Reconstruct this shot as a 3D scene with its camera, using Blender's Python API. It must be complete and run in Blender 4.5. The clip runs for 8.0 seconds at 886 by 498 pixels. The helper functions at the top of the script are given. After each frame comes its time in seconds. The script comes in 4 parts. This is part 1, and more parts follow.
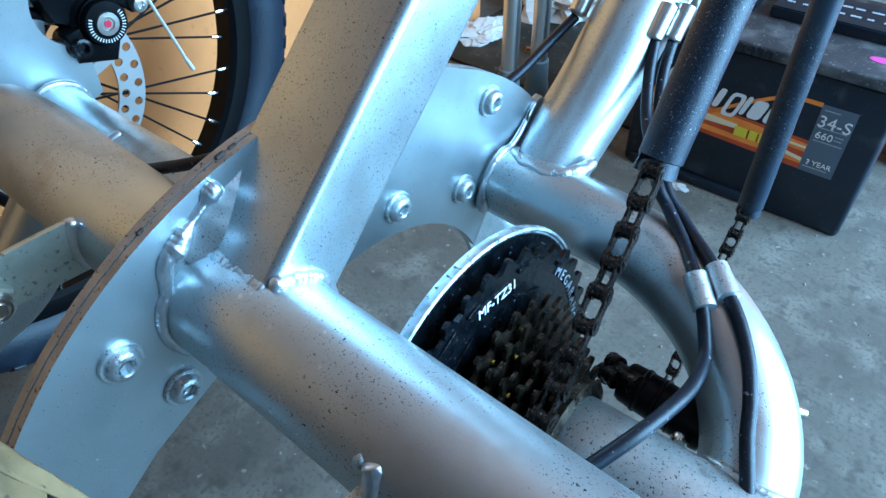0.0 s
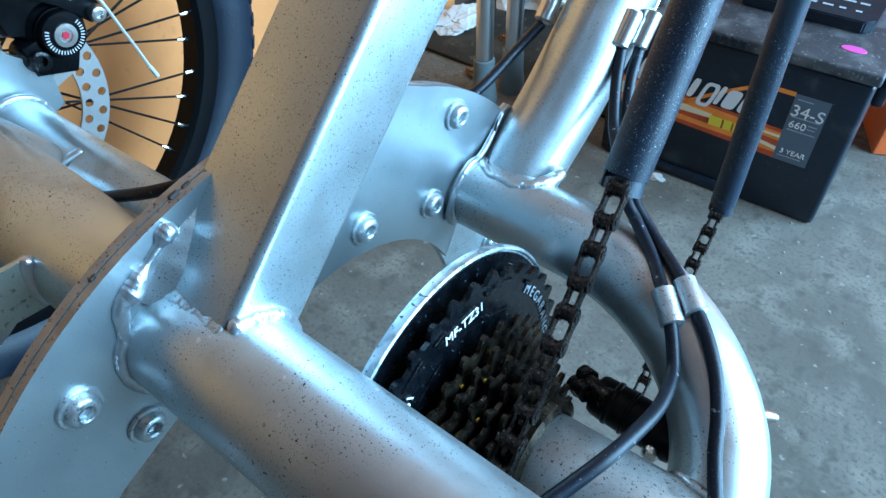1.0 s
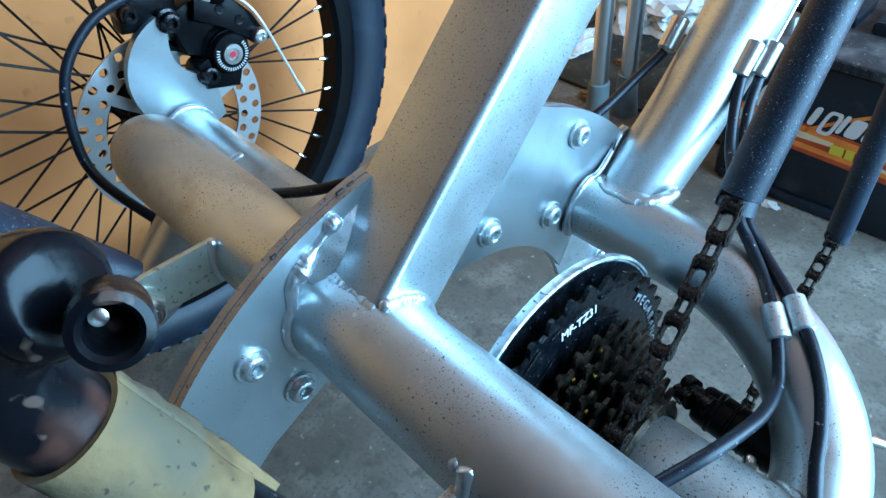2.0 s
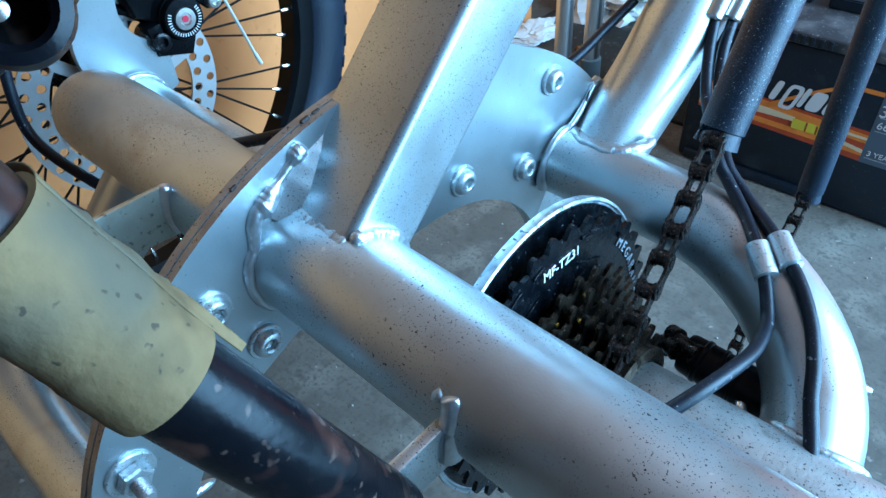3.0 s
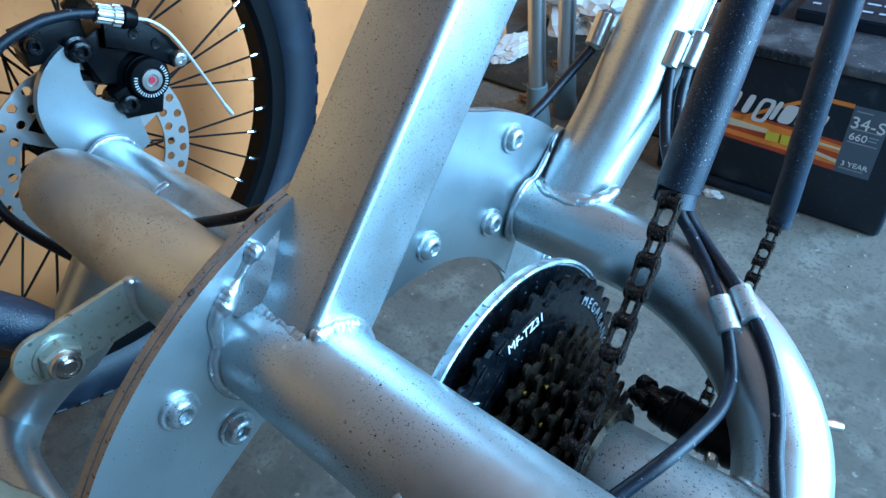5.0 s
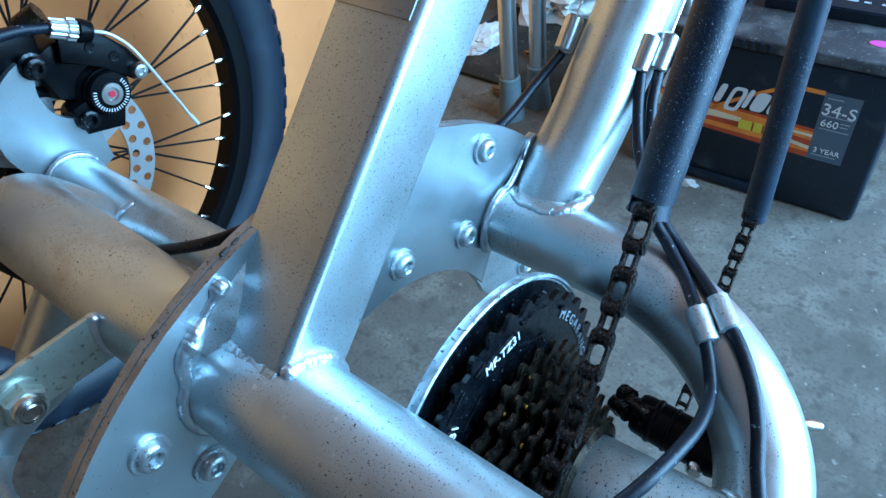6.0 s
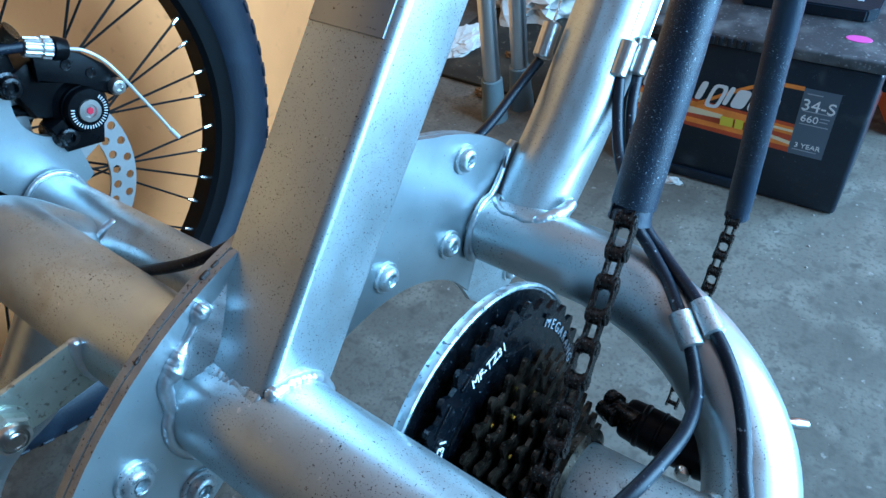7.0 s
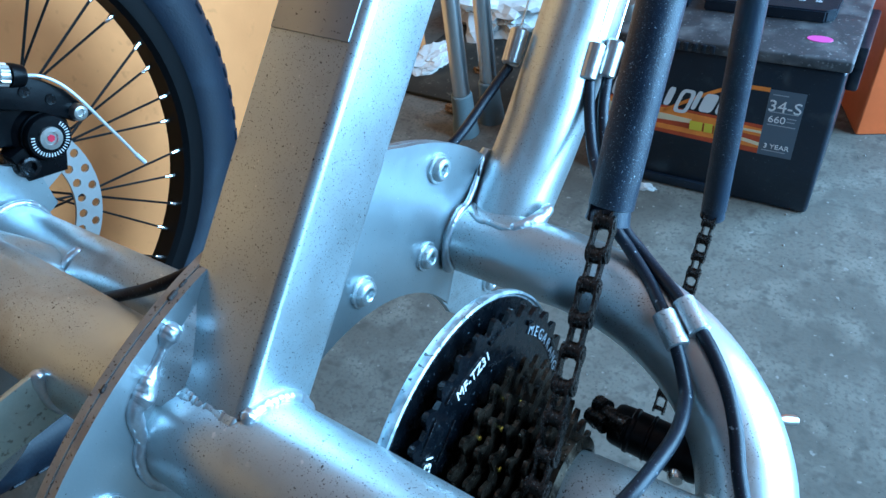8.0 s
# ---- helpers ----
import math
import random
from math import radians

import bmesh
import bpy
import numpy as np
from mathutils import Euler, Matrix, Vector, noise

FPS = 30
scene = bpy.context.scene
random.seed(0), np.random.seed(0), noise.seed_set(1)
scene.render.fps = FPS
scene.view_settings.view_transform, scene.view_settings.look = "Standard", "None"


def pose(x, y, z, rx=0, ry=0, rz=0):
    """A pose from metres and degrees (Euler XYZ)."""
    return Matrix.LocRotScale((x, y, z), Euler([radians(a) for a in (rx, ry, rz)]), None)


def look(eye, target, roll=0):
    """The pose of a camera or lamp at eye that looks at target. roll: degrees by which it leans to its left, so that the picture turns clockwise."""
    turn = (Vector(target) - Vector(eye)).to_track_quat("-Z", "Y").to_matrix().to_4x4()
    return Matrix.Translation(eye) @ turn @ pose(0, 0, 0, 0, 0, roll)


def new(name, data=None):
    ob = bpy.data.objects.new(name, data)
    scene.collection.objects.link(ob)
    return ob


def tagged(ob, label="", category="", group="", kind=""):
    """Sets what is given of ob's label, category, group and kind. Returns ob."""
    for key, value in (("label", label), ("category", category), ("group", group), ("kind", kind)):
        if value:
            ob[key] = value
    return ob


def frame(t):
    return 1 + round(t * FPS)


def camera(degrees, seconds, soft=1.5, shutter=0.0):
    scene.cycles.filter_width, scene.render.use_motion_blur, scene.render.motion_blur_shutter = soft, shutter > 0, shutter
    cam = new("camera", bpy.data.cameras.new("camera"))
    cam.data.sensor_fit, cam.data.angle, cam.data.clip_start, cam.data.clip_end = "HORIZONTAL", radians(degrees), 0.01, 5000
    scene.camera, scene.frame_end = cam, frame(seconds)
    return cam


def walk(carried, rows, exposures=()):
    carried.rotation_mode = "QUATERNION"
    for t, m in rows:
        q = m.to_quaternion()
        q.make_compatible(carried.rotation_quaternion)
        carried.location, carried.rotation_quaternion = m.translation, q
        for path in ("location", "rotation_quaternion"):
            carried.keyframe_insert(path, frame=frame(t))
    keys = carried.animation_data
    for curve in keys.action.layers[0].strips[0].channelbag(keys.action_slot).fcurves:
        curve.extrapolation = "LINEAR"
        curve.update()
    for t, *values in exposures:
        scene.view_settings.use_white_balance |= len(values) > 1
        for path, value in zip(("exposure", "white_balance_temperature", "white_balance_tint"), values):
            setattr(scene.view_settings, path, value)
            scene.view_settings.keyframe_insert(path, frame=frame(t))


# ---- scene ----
cam = camera(65.5, 8.0)
PATH = [
    (0, (0.191, -0.014, 0.526), (-0.773, 1.076, -0.846), -1.6),
    (0.5, (0.188, -0.004, 0.525), (-0.697, 1.106, -0.883), -0.8),
    (1, (0.188, 0.004, 0.538), (-0.718, 1.087, -0.878), -2.0),
    (1.5, (0.198, -0.024, 0.55), (-0.9, 0.919, -0.83), -5.4),
    (1.7, (0.2, -0.025, 0.559), (-0.949, 0.878, -0.806), -6.5),
    (2.8, (0.198, -0.037, 0.53), (-0.878, 0.981, -0.814), -4.9),
    (3, (0.199, -0.038, 0.521), (-0.875, 0.981, -0.824), -4.7),
    (3.5, (0.198, -0.028, 0.519), (-0.794, 1.027, -0.861), -2.7),
    (4, (0.194, -0.008, 0.552), (-0.833, 0.982, -0.85), -4.1),
    (4.5, (0.193, -0.009, 0.557), (-0.856, 0.975, -0.833), -6.3),
    (4.7, (0.199, -0.013, 0.547), (-0.878, 0.999, -0.802), -7.1),
    (6, (0.191, 0.004, 0.555), (-0.814, 1.038, -0.832), -8.4),
    (6.5, (0.19, 0.006, 0.556), (-0.789, 1.051, -0.84), -9.1),
    (7, (0.191, 0.01, 0.559), (-0.789, 1.06, -0.833), -9.3),
    (7.5, (0.19, 0.014, 0.564), (-0.776, 1.073, -0.83), -10.0),
    (8, (0.189, 0.011, 0.55), (-0.757, 1.135, -0.807), -10.0),
]
walk(cam, [(t, look(eye, target, roll)) for t, eye, target, roll in PATH], [(0.0, 0.0, 4950, 10), (1.0, 0.0, 5150, 10), (1.5, 0.0, 5200, 10), (3.0, -0.07, 4850, 10), (6.0, -0.12, 4800, 10), (8.0, -0.12, 4800, 10)])


# ---------- world, sun and large lights ----------
world = bpy.data.worlds.new("world")
scene.world = world
world.use_nodes = True
wn = world.node_tree.nodes
sky = wn.new("ShaderNodeTexSky")
sky.sky_type, sky.sun_disc = "NISHITA", False
sky.sun_elevation, sky.sun_rotation = radians(40), radians(100)
world.node_tree.links.new(sky.outputs["Color"], wn["Background"].inputs["Color"])
wn["Background"].inputs["Strength"].default_value = 0.10


def area_lamp(name, m, sx, sy, watts, colour):
    data = bpy.data.lights.new(name, "AREA")
    data.shape, data.size, data.size_y, data.energy, data.color = "RECTANGLE", sx, sy, watts, colour
    ob = new(name, data)
    ob.matrix_world = m
    return ob


# daylight in the open garage door
area_lamp("door_daylight", look((1.70, 1.4, 1.14), (0.0, 1.4, 1.13)), 2.18, 2.24, 305, (0.53, 0.85, 1.0))


# ---------- materials ----------
def material(name, colour, rough=0.5, metal=0.0, spots=None, vary=0.0, scale=40.0, bump=0.0, bump_scale=300.0, rough_vary=0.0, spec=0.5, coat=0.0, cluster=0.0):
    """Procedural paint, metal, rubber or stone: two scales of tone, optional dark specks, fine relief."""
    m = bpy.data.materials.new(name)
    m.use_nodes = True
    nt = m.node_tree
    b = nt.nodes["Principled BSDF"]
    b.inputs["Roughness"].default_value, b.inputs["Metallic"].default_value = rough, metal
    b.inputs["Specular IOR Level"].default_value = spec
    b.inputs["Coat Weight"].default_value = coat
    b.inputs["Base Color"].default_value = (*colour, 1)
    co = nt.nodes.new("ShaderNodeTexCoord").outputs["Object"]

    def tex(sc, detail=4.0):
        n = nt.nodes.new("ShaderNodeTexNoise")
        n.inputs["Scale"].default_value, n.inputs["Detail"].default_value = sc, detail
        nt.links.new(co, n.inputs["Vector"])
        return n.outputs["Fac"]

    def ramp(src, lo, hi, a=0.0, z=1.0):
        n = nt.nodes.new("ShaderNodeMapRange")
        for key, v in zip(("From Min", "From Max", "To Min", "To Max"), (lo, hi, a, z)):
            n.inputs[key].default_value = v
        nt.links.new(src, n.inputs["Value"])
        return n.outputs["Result"]

    def mix(fac, a, c):
        n = nt.nodes.new("ShaderNodeMix")
        n.data_type = "RGBA"
        nt.links.new(fac, n.inputs[0])
        for slot, v in ((6, a), (7, c)):
            if isinstance(v, tuple):
                n.inputs[slot].default_value = (*v, 1)
            else:
                nt.links.new(v, n.inputs[slot])
        return n.outputs[2]

    col = None
    if vary:
        col = mix(ramp(tex(scale), 0.3, 0.7), tuple(c * (1 - vary) for c in colour), tuple(min(1, c * (1 + vary)) for c in colour))
        col = mix(ramp(tex(scale * 9, 6.0), 0.35, 0.75, 0, 0.5), col, tuple(c * (1 - vary) for c in colour))
    for sc, lo, hi, tone in spots or ():
        fac = ramp(tex(sc, 2.0), lo, hi)
        if cluster and sc > 200:
            n = nt.nodes.new("ShaderNodeMath")
            n.operation = "MULTIPLY"
            nt.links.new(fac, n.inputs[0])
            nt.links.new(ramp(tex(cluster, 3.0), 0.38, 0.52), n.inputs[1])
            fac = n.outputs[0]
        col = mix(fac, col if col is not None else colour, tone)
    if col is not None:
        nt.links.new(col, b.inputs["Base Color"])
    if rough_vary:
        nt.links.new(ramp(tex(scale * 2.3), 0.3, 0.7, rough - rough_vary, rough + rough_vary), b.inputs["Roughness"])
    if bump:
        n = nt.nodes.new("ShaderNodeBump")
        n.inputs["Strength"].default_value, n.inputs["Distance"].default_value = bump, 0.001
        nt.links.new(tex(bump_scale, 5.0), n.inputs["Height"])
        nt.links.new(n.outputs["Normal"], b.inputs["Normal"])
    return m


DIRT = (0.07, 0.055, 0.045)
SILVER = material("silver_paint", (0.525, 0.585, 0.605), 0.37, 0.9, spots=((1500, 0.667, 0.684, DIRT), (1050, 0.67, 0.687, (0.04, 0.03, 0.025)), (560, 0.705, 0.722, (0.03, 0.025, 0.02)), (300, 0.7, 0.76, (0.75, 0.76, 0.76)), (45, 0.56, 0.8, (0.4, 0.4, 0.385))), vary=0.09, scale=18, bump=0.06, bump_scale=1100, rough_vary=0.06, cluster=26)
CLEAN_SILVER = material("clean_silver_paint", (0.53, 0.585, 0.605), 0.36, 0.9, spots=((1700, 0.668, 0.682, DIRT), (1100, 0.682, 0.697, (0.045, 0.035, 0.03)), (620, 0.73, 0.745, (0.75, 0.77, 0.78)), (38, 0.56, 0.8, (0.43, 0.44, 0.43))), vary=0.07, scale=18, bump=0.07, bump_scale=1000, rough_vary=0.05)
PLATE = material("silver_plate_paint", (0.47, 0.53, 0.555), 0.36, 0.9, spots=((1300, 0.74, 0.76, (0.8, 0.82, 0.83)), (420, 0.735, 0.75, (0.78, 0.8, 0.82)), (900, 0.715, 0.73, (0.06, 0.05, 0.045)), (22, 0.5, 0.8, (0.36, 0.42, 0.45))), vary=0.06, scale=16, bump=0.06, bump_scale=700, rough_vary=0.03)
BOLT = material("painted_bolt", (0.56, 0.61, 0.63), 0.36, 0.85, spots=((500, 0.62, 0.7, (0.28, 0.29, 0.29)), (1200, 0.66, 0.7, (0.05, 0.04, 0.035))), vary=0.15, scale=140, bump=0.25, bump_scale=900, rough_vary=0.08)
WELD = material("weld_bead", (0.58, 0.63, 0.67), 0.3, 0.88, vary=0.15, scale=120, bump=0.3, bump_scale=550)
STEEL = material("zinc_steel", (0.62, 0.62, 0.6), 0.28, 1.0, vary=0.12, scale=120, bump=0.1, bump_scale=600)
GALV = material("galvanised_bracket", (0.5, 0.54, 0.47), 0.4, 0.8, spots=((26, 0.62, 0.74, (0.28, 0.17, 0.05)), (300, 0.6, 0.7, (0.24, 0.23, 0.19))), vary=0.12, scale=60, bump=0.1, bump_scale=400)
FOAM = material("black_foam", (0.004, 0.0105, 0.024), 0.38, spots=((2600, 0.645, 0.68, (0.15, 0.19, 0.24)), (1500, 0.69, 0.71, (0.5, 0.55, 0.6)), (30, 0.5, 0.7, (0.008, 0.018, 0.036))), vary=0.2, scale=60, bump=0.3, bump_scale=1900, spec=0.5, cluster=34)
CABLE = material("black_cable", (0.004, 0.0075, 0.015), 0.42, spots=((300, 0.7, 0.74, (0.22, 0.24, 0.27)), (1400, 0.68, 0.71, (0.1, 0.12, 0.15))), vary=0.2, scale=80, spec=0.32, bump=0.1, bump_scale=900)
COG_BLACK = material("black_cog", (0.0022, 0.003, 0.0045), 0.24, 0.1, spots=((500, 0.71, 0.74, (0.1, 0.12, 0.14)),), vary=0.3, scale=90, bump=0.25, bump_scale=300, spec=0.4, rough_vary=0.1)
COG_BROWN = material("oily_cog", (0.07, 0.052, 0.036), 0.32, 0.9, spots=((150, 0.48, 0.64, (0.006, 0.005, 0.004)), (700, 0.69, 0.72, (0.3, 0.27, 0.22))), vary=0.35, scale=120, bump=0.35, bump_scale=600, rough_vary=0.1)
# near-black body colour that puts the darkness of the sprocket gaps into the paint
COG_GAP = material("gap_black", (0.0025, 0.0022, 0.002), 0.6, spec=0.12, vary=0.3, scale=150, bump=0.4, bump_scale=500)
BRASS = material("brass_rivet", (0.65, 0.5, 0.08), 0.35, 1.0, vary=0.1, scale=300)
CHAIN = material("oily_chain", (0.045, 0.038, 0.034), 0.27, 0.85, spots=((260, 0.48, 0.7, (0.008, 0.007, 0.006)), (900, 0.66, 0.7, (0.25, 0.24, 0.22))), vary=0.35, scale=200, bump=0.3, bump_scale=900, rough_vary=0.08)
RUBBER = material("tyre_rubber", (0.0045, 0.009, 0.019), 0.5, spec=0.45, spots=((25, 0.55, 0.75, (0.016, 0.025, 0.04)),), vary=0.2, scale=30, bump=0.25, bump_scale=400)
RIM = material("black_rim", (0.0022, 0.0024, 0.003), 0.45, 0.0, spec=0.12, vary=0.2, scale=40)
SPOKE = material("black_spoke", (0.006, 0.006, 0.006), 0.4, 0.2, spec=0.3)
WIRE = material("bare_wire", (0.72, 0.73, 0.73), 0.38, 0.35, vary=0.08, scale=300)
NIPPLE = material("nipple", (0.75, 0.72, 0.68), 0.25, 1.0)
ROTOR = material("brake_rotor", (0.62, 0.62, 0.62), 0.33, 0.9, vary=0.06, scale=60, bump=0.15, bump_scale=800)
BLACK = material("black_plastic", (0.0022, 0.0026, 0.0036), 0.33, vary=0.2, scale=70, bump=0.15, bump_scale=500, spec=0.13, rough_vary=0.06)
WHITE = material("white_print", (0.75, 0.76, 0.76), 0.5)
GREY_PRINT = material("grey_print", (0.35, 0.38, 0.42), 0.5)
RED = material("red_insert", (0.5, 0.02, 0.05), 0.4)
YELLOW = material("yellow_print", (0.75, 0.6, 0.03), 0.5)
ORANGE = material("orange_print", (0.9, 0.27, 0.03), 0.5, vary=0.2, scale=40)
DEEP_RED = material("red_print", (0.5, 0.07, 0.015), 0.5, vary=0.25, scale=40)
CREAM = material("cream_print", (0.8, 0.66, 0.42), 0.5)
SLATE = material("slate_print", (0.1, 0.13, 0.17), 0.5)
PINK = material("pink_sticker", (0.6, 0.08, 0.35), 0.5)
BATTERY = material("battery_case", (0.008, 0.0125, 0.021), 0.36, spec=0.42, spots=((45, 0.62, 0.78, (0.03, 0.034, 0.04)), (700, 0.72, 0.75, (0.12, 0.13, 0.14))), vary=0.2, scale=25, bump=0.2, bump_scale=300, rough_vary=0.08)
DUSTY = material("dusty_lid", (0.032, 0.032, 0.036), 0.55, spots=((40, 0.5, 0.72, (0.10, 0.098, 0.1)), (300, 0.62, 0.7, (0.14, 0.14, 0.14))), vary=0.3, scale=30, bump=0.2, bump_scale=250)
TAPE = material("masking_tape", (0.165, 0.11, 0.05), 0.8, spots=((30, 0.56, 0.68, (0.095, 0.078, 0.05)), (90, 0.56, 0.7, (0.11, 0.075, 0.036)), (420, 0.66, 0.72, (0.06, 0.045, 0.028))), vary=0.22, scale=45, bump=0.8, bump_scale=130, spec=0.15)
PIPE = material("scuffed_black_pipe", (0.0028, 0.003, 0.0045), 0.26, 0.0, spots=((75, 0.6, 0.72, (0.045, 0.02, 0.015)), (210, 0.66, 0.72, (0.07, 0.045, 0.035))), spec=0.16, vary=0.3, scale=40, bump=0.12, bump_scale=300, rough_vary=0.1)
GREYRUB = material("grey_rubber", (0.13, 0.165, 0.175), 0.7, vary=0.12, scale=40, bump=0.2, bump_scale=200)
ALU = material("aluminium_leg", (0.68, 0.69, 0.7), 0.3, 1.0, vary=0.05, scale=30)
CARD = material("cardboard", (0.66, 0.25, 0.072), 0.85, spots=((14, 0.5, 0.75, (0.54, 0.2, 0.056)), (60, 0.62, 0.75, (0.48, 0.18, 0.05)), (5, 0.45, 0.7, (0.58, 0.215, 0.06))), vary=0.08, scale=9, bump=0.12, bump_scale=220)
# dark floor tone with the shadow behind the wheel put into its colour
SHADOW_FLOOR = material("shadowed_floor", (0.022, 0.023, 0.02), 0.7, spots=((18, 0.5, 0.7, (0.05, 0.045, 0.036)), (120, 0.62, 0.7, (0.09, 0.08, 0.065))), vary=0.35, scale=12, bump=0.6, bump_scale=60, spec=0.3)
LEAF = material("dry_leaf", (0.2, 0.11, 0.045), 0.7, spots=((200, 0.5, 0.65, (0.09, 0.05, 0.025)),), vary=0.3, scale=90, bump=0.5, bump_scale=200)
ORANGE_PLASTIC = material("orange_plastic", (0.95, 0.19, 0.045), 0.45, vary=0.08, scale=20)
PAPER = material("crumpled_paper", (0.6, 0.6, 0.58), 0.8, vary=0.15, scale=30, bump=0.3, bump_scale=90)
CONCRETE = material("concrete", (0.135, 0.12, 0.098), 0.82, spots=((6, 0.42, 0.7, (0.085, 0.075, 0.06)), (23, 0.48, 0.7, (0.175, 0.158, 0.13)), (60, 0.55, 0.72, (0.075, 0.066, 0.054)), (240, 0.5, 0.72, (0.085, 0.076, 0.062)), (110, 0.68, 0.74, (0.23, 0.21, 0.185)), (330, 0.7, 0.75, (0.03, 0.027, 0.024))), vary=0.22, scale=5, bump=0.45, bump_scale=140, rough_vary=0.08)
# dirt specks over a base darkened to stand in for a dimmer ceiling reflection
EDGE = material("dimmed_plate_edge", (0.29, 0.305, 0.325), 0.42, 0.8, spots=((35, 0.55, 0.72, (0.22, 0.205, 0.195)), (600, 0.64, 0.67, DIRT)), vary=0.18, scale=60, bump=0.2, bump_scale=500, rough_vary=0.08)
GUARD = material("worn_guard_steel", (0.55, 0.6, 0.63), 0.42, 0.9, spots=((90, 0.52, 0.6, (0.32, 0.36, 0.39)), (400, 0.64, 0.68, (0.08, 0.08, 0.08))), vary=0.15, scale=60, bump=0.35, bump_scale=260, rough_vary=0.1)
SEAM_DIRT = material("seam_dirt", (0.03, 0.02, 0.016), 0.6, vary=0.4, scale=500, bump=0.5, bump_scale=900)
GRIT = material("grit", (0.3, 0.28, 0.25), 0.8)
HUB = material("dirty_hub", (0.44, 0.46, 0.455), 0.42, 0.75, spots=((45, 0.6, 0.74, (0.13, 0.12, 0.095)), (16, 0.55, 0.75, (0.24, 0.235, 0.21)), (650, 0.64, 0.68, DIRT), (1400, 0.66, 0.69, DIRT)), vary=0.2, scale=40, bump=0.2, bump_scale=500)
STRIP = material("cover_strip_paint", (0.4, 0.42, 0.44), 0.42, 0.85, spots=((750, 0.69, 0.71, DIRT),), vary=0.08, scale=20)
WALL = material("wall_board", (0.21, 0.125, 0.09), 0.8, vary=0.1, scale=3, bump=0.1, bump_scale=60)
CEIL = material("ceiling_board", (0.43, 0.185, 0.112), 0.8, vary=0.1, scale=2)


# ---------- mesh helpers ----------
def thing(name, label, category, place=(0, 0, 0), group=""):
    ob = new(name)
    ob.empty_display_size = 0.05
    ob.location = place
    return tagged(ob, label, category, group)


def part(name, bm, mat, parent=None, label="", smooth=True):
    """Links a bmesh as one mesh object under a thing or a part, keeping world coordinates."""
    me = bpy.data.meshes.new(name)
    bmesh.ops.recalc_face_normals(bm, faces=bm.faces)
    bm.to_mesh(me)
    bm.free()
    return piece(name, me, mat, parent, label, smooth)


def piece(name, me, mat, parent=None, label="", smooth=True, m=None):
    if not me.materials:
        me.materials.append(mat)
        if smooth:
            me.shade_smooth()
            me.set_sharp_from_angle(angle=radians(38))
    ob = new(name, me)
    if m is not None:
        ob.matrix_world = m
    if parent is not None:
        ob.parent = parent
        bpy.context.view_layer.update()
        ob.matrix_parent_inverse = parent.matrix_world.inverted()
    return tagged(ob, label)


def spline(points, steps=8):
    """Points of a smooth line through the given ones."""
    p = [Vector(q) for q in points]
    p = [p[0] * 2 - p[1], *p, p[-1] * 2 - p[-2]]
    out = []
    for i in range(1, len(p) - 2):
        for k in range(steps):
            t = k / steps
            a, b, c, d = p[i - 1:i + 3]
            out.append(0.5 * ((2 * b) + (c - a) * t + (2 * a - 5 * b + 4 * c - d) * t * t + (3 * b - a - 3 * c + d) * t ** 3))
    return out + [p[-2]]


def sweep(points, radius, sides=24, bm=None):
    """A round bar along points; radius a number or one per point."""
    bm = bm or bmesh.new()
    pts = [Vector(q) for q in points]
    n = len(pts)
    up = None
    rings = []
    for i, p in enumerate(pts):
        d = (pts[min(i + 1, n - 1)] - pts[max(i - 1, 0)]).normalized()
        up = d.orthogonal().normalized() if up is None else (up - d * up.dot(d)).normalized()
        side = d.cross(up)
        r = radius[i] if isinstance(radius, (list, tuple)) else radius
        rings.append([bm.verts.new(p + (up * math.cos(a) + side * math.sin(a)) * r) for a in (2 * math.pi * k / sides for k in range(sides))])
    for a, b in zip(rings, rings[1:]):
        for k in range(sides):
            bm.faces.new((a[k], a[(k + 1) % sides], b[(k + 1) % sides], b[k]))
    bm.faces.new(rings[0])
    bm.faces.new(rings[-1])
    return bm


def lathe(profile, m, sides=32, bm=None):
    """Turns (radius, height) pairs round the local x axis."""
    bm = bm or bmesh.new()
    rings = []
    for r, h in profile:
        if r < 1e-6:
            rings.append([bm.verts.new(m @ Vector((h, 0, 0)))])
        else:
            rings.append([bm.verts.new(m @ Vector((h, r * math.cos(a), r * math.sin(a)))) for a in (2 * math.pi * k / sides for k in range(sides))])
    for a, b in zip(rings, rings[1:]):
        for k in range(sides):
            q = [a[k % len(a)], a[(k + 1) % len(a)], b[(k + 1) % len(b)], b[k % len(b)]]
            q = list(dict.fromkeys(q))
            if len(q) > 2:
                bm.faces.new(q)
    return bm


def box(lo, hi, bevel=0.0, m=None, segments=2, bm=None):
    own = bm is None
    bm = bm or bmesh.new()
    made = bmesh.ops.create_cube(bm, size=1.0)["verts"]
    lo, hi = Vector(lo), Vector(hi)
    for v in made:
        v.co = Vector(((lo[i] + hi[i]) / 2 + v.co[i] * (hi[i] - lo[i])) for i in range(3))
    if bevel and own:
        bmesh.ops.bevel(bm, geom=bm.edges[:], offset=bevel, segments=segments, profile=0.5, affect="EDGES")
    if m is not None:
        bmesh.ops.transform(bm, matrix=m, verts=bm.verts[:] if own else made)
    return bm


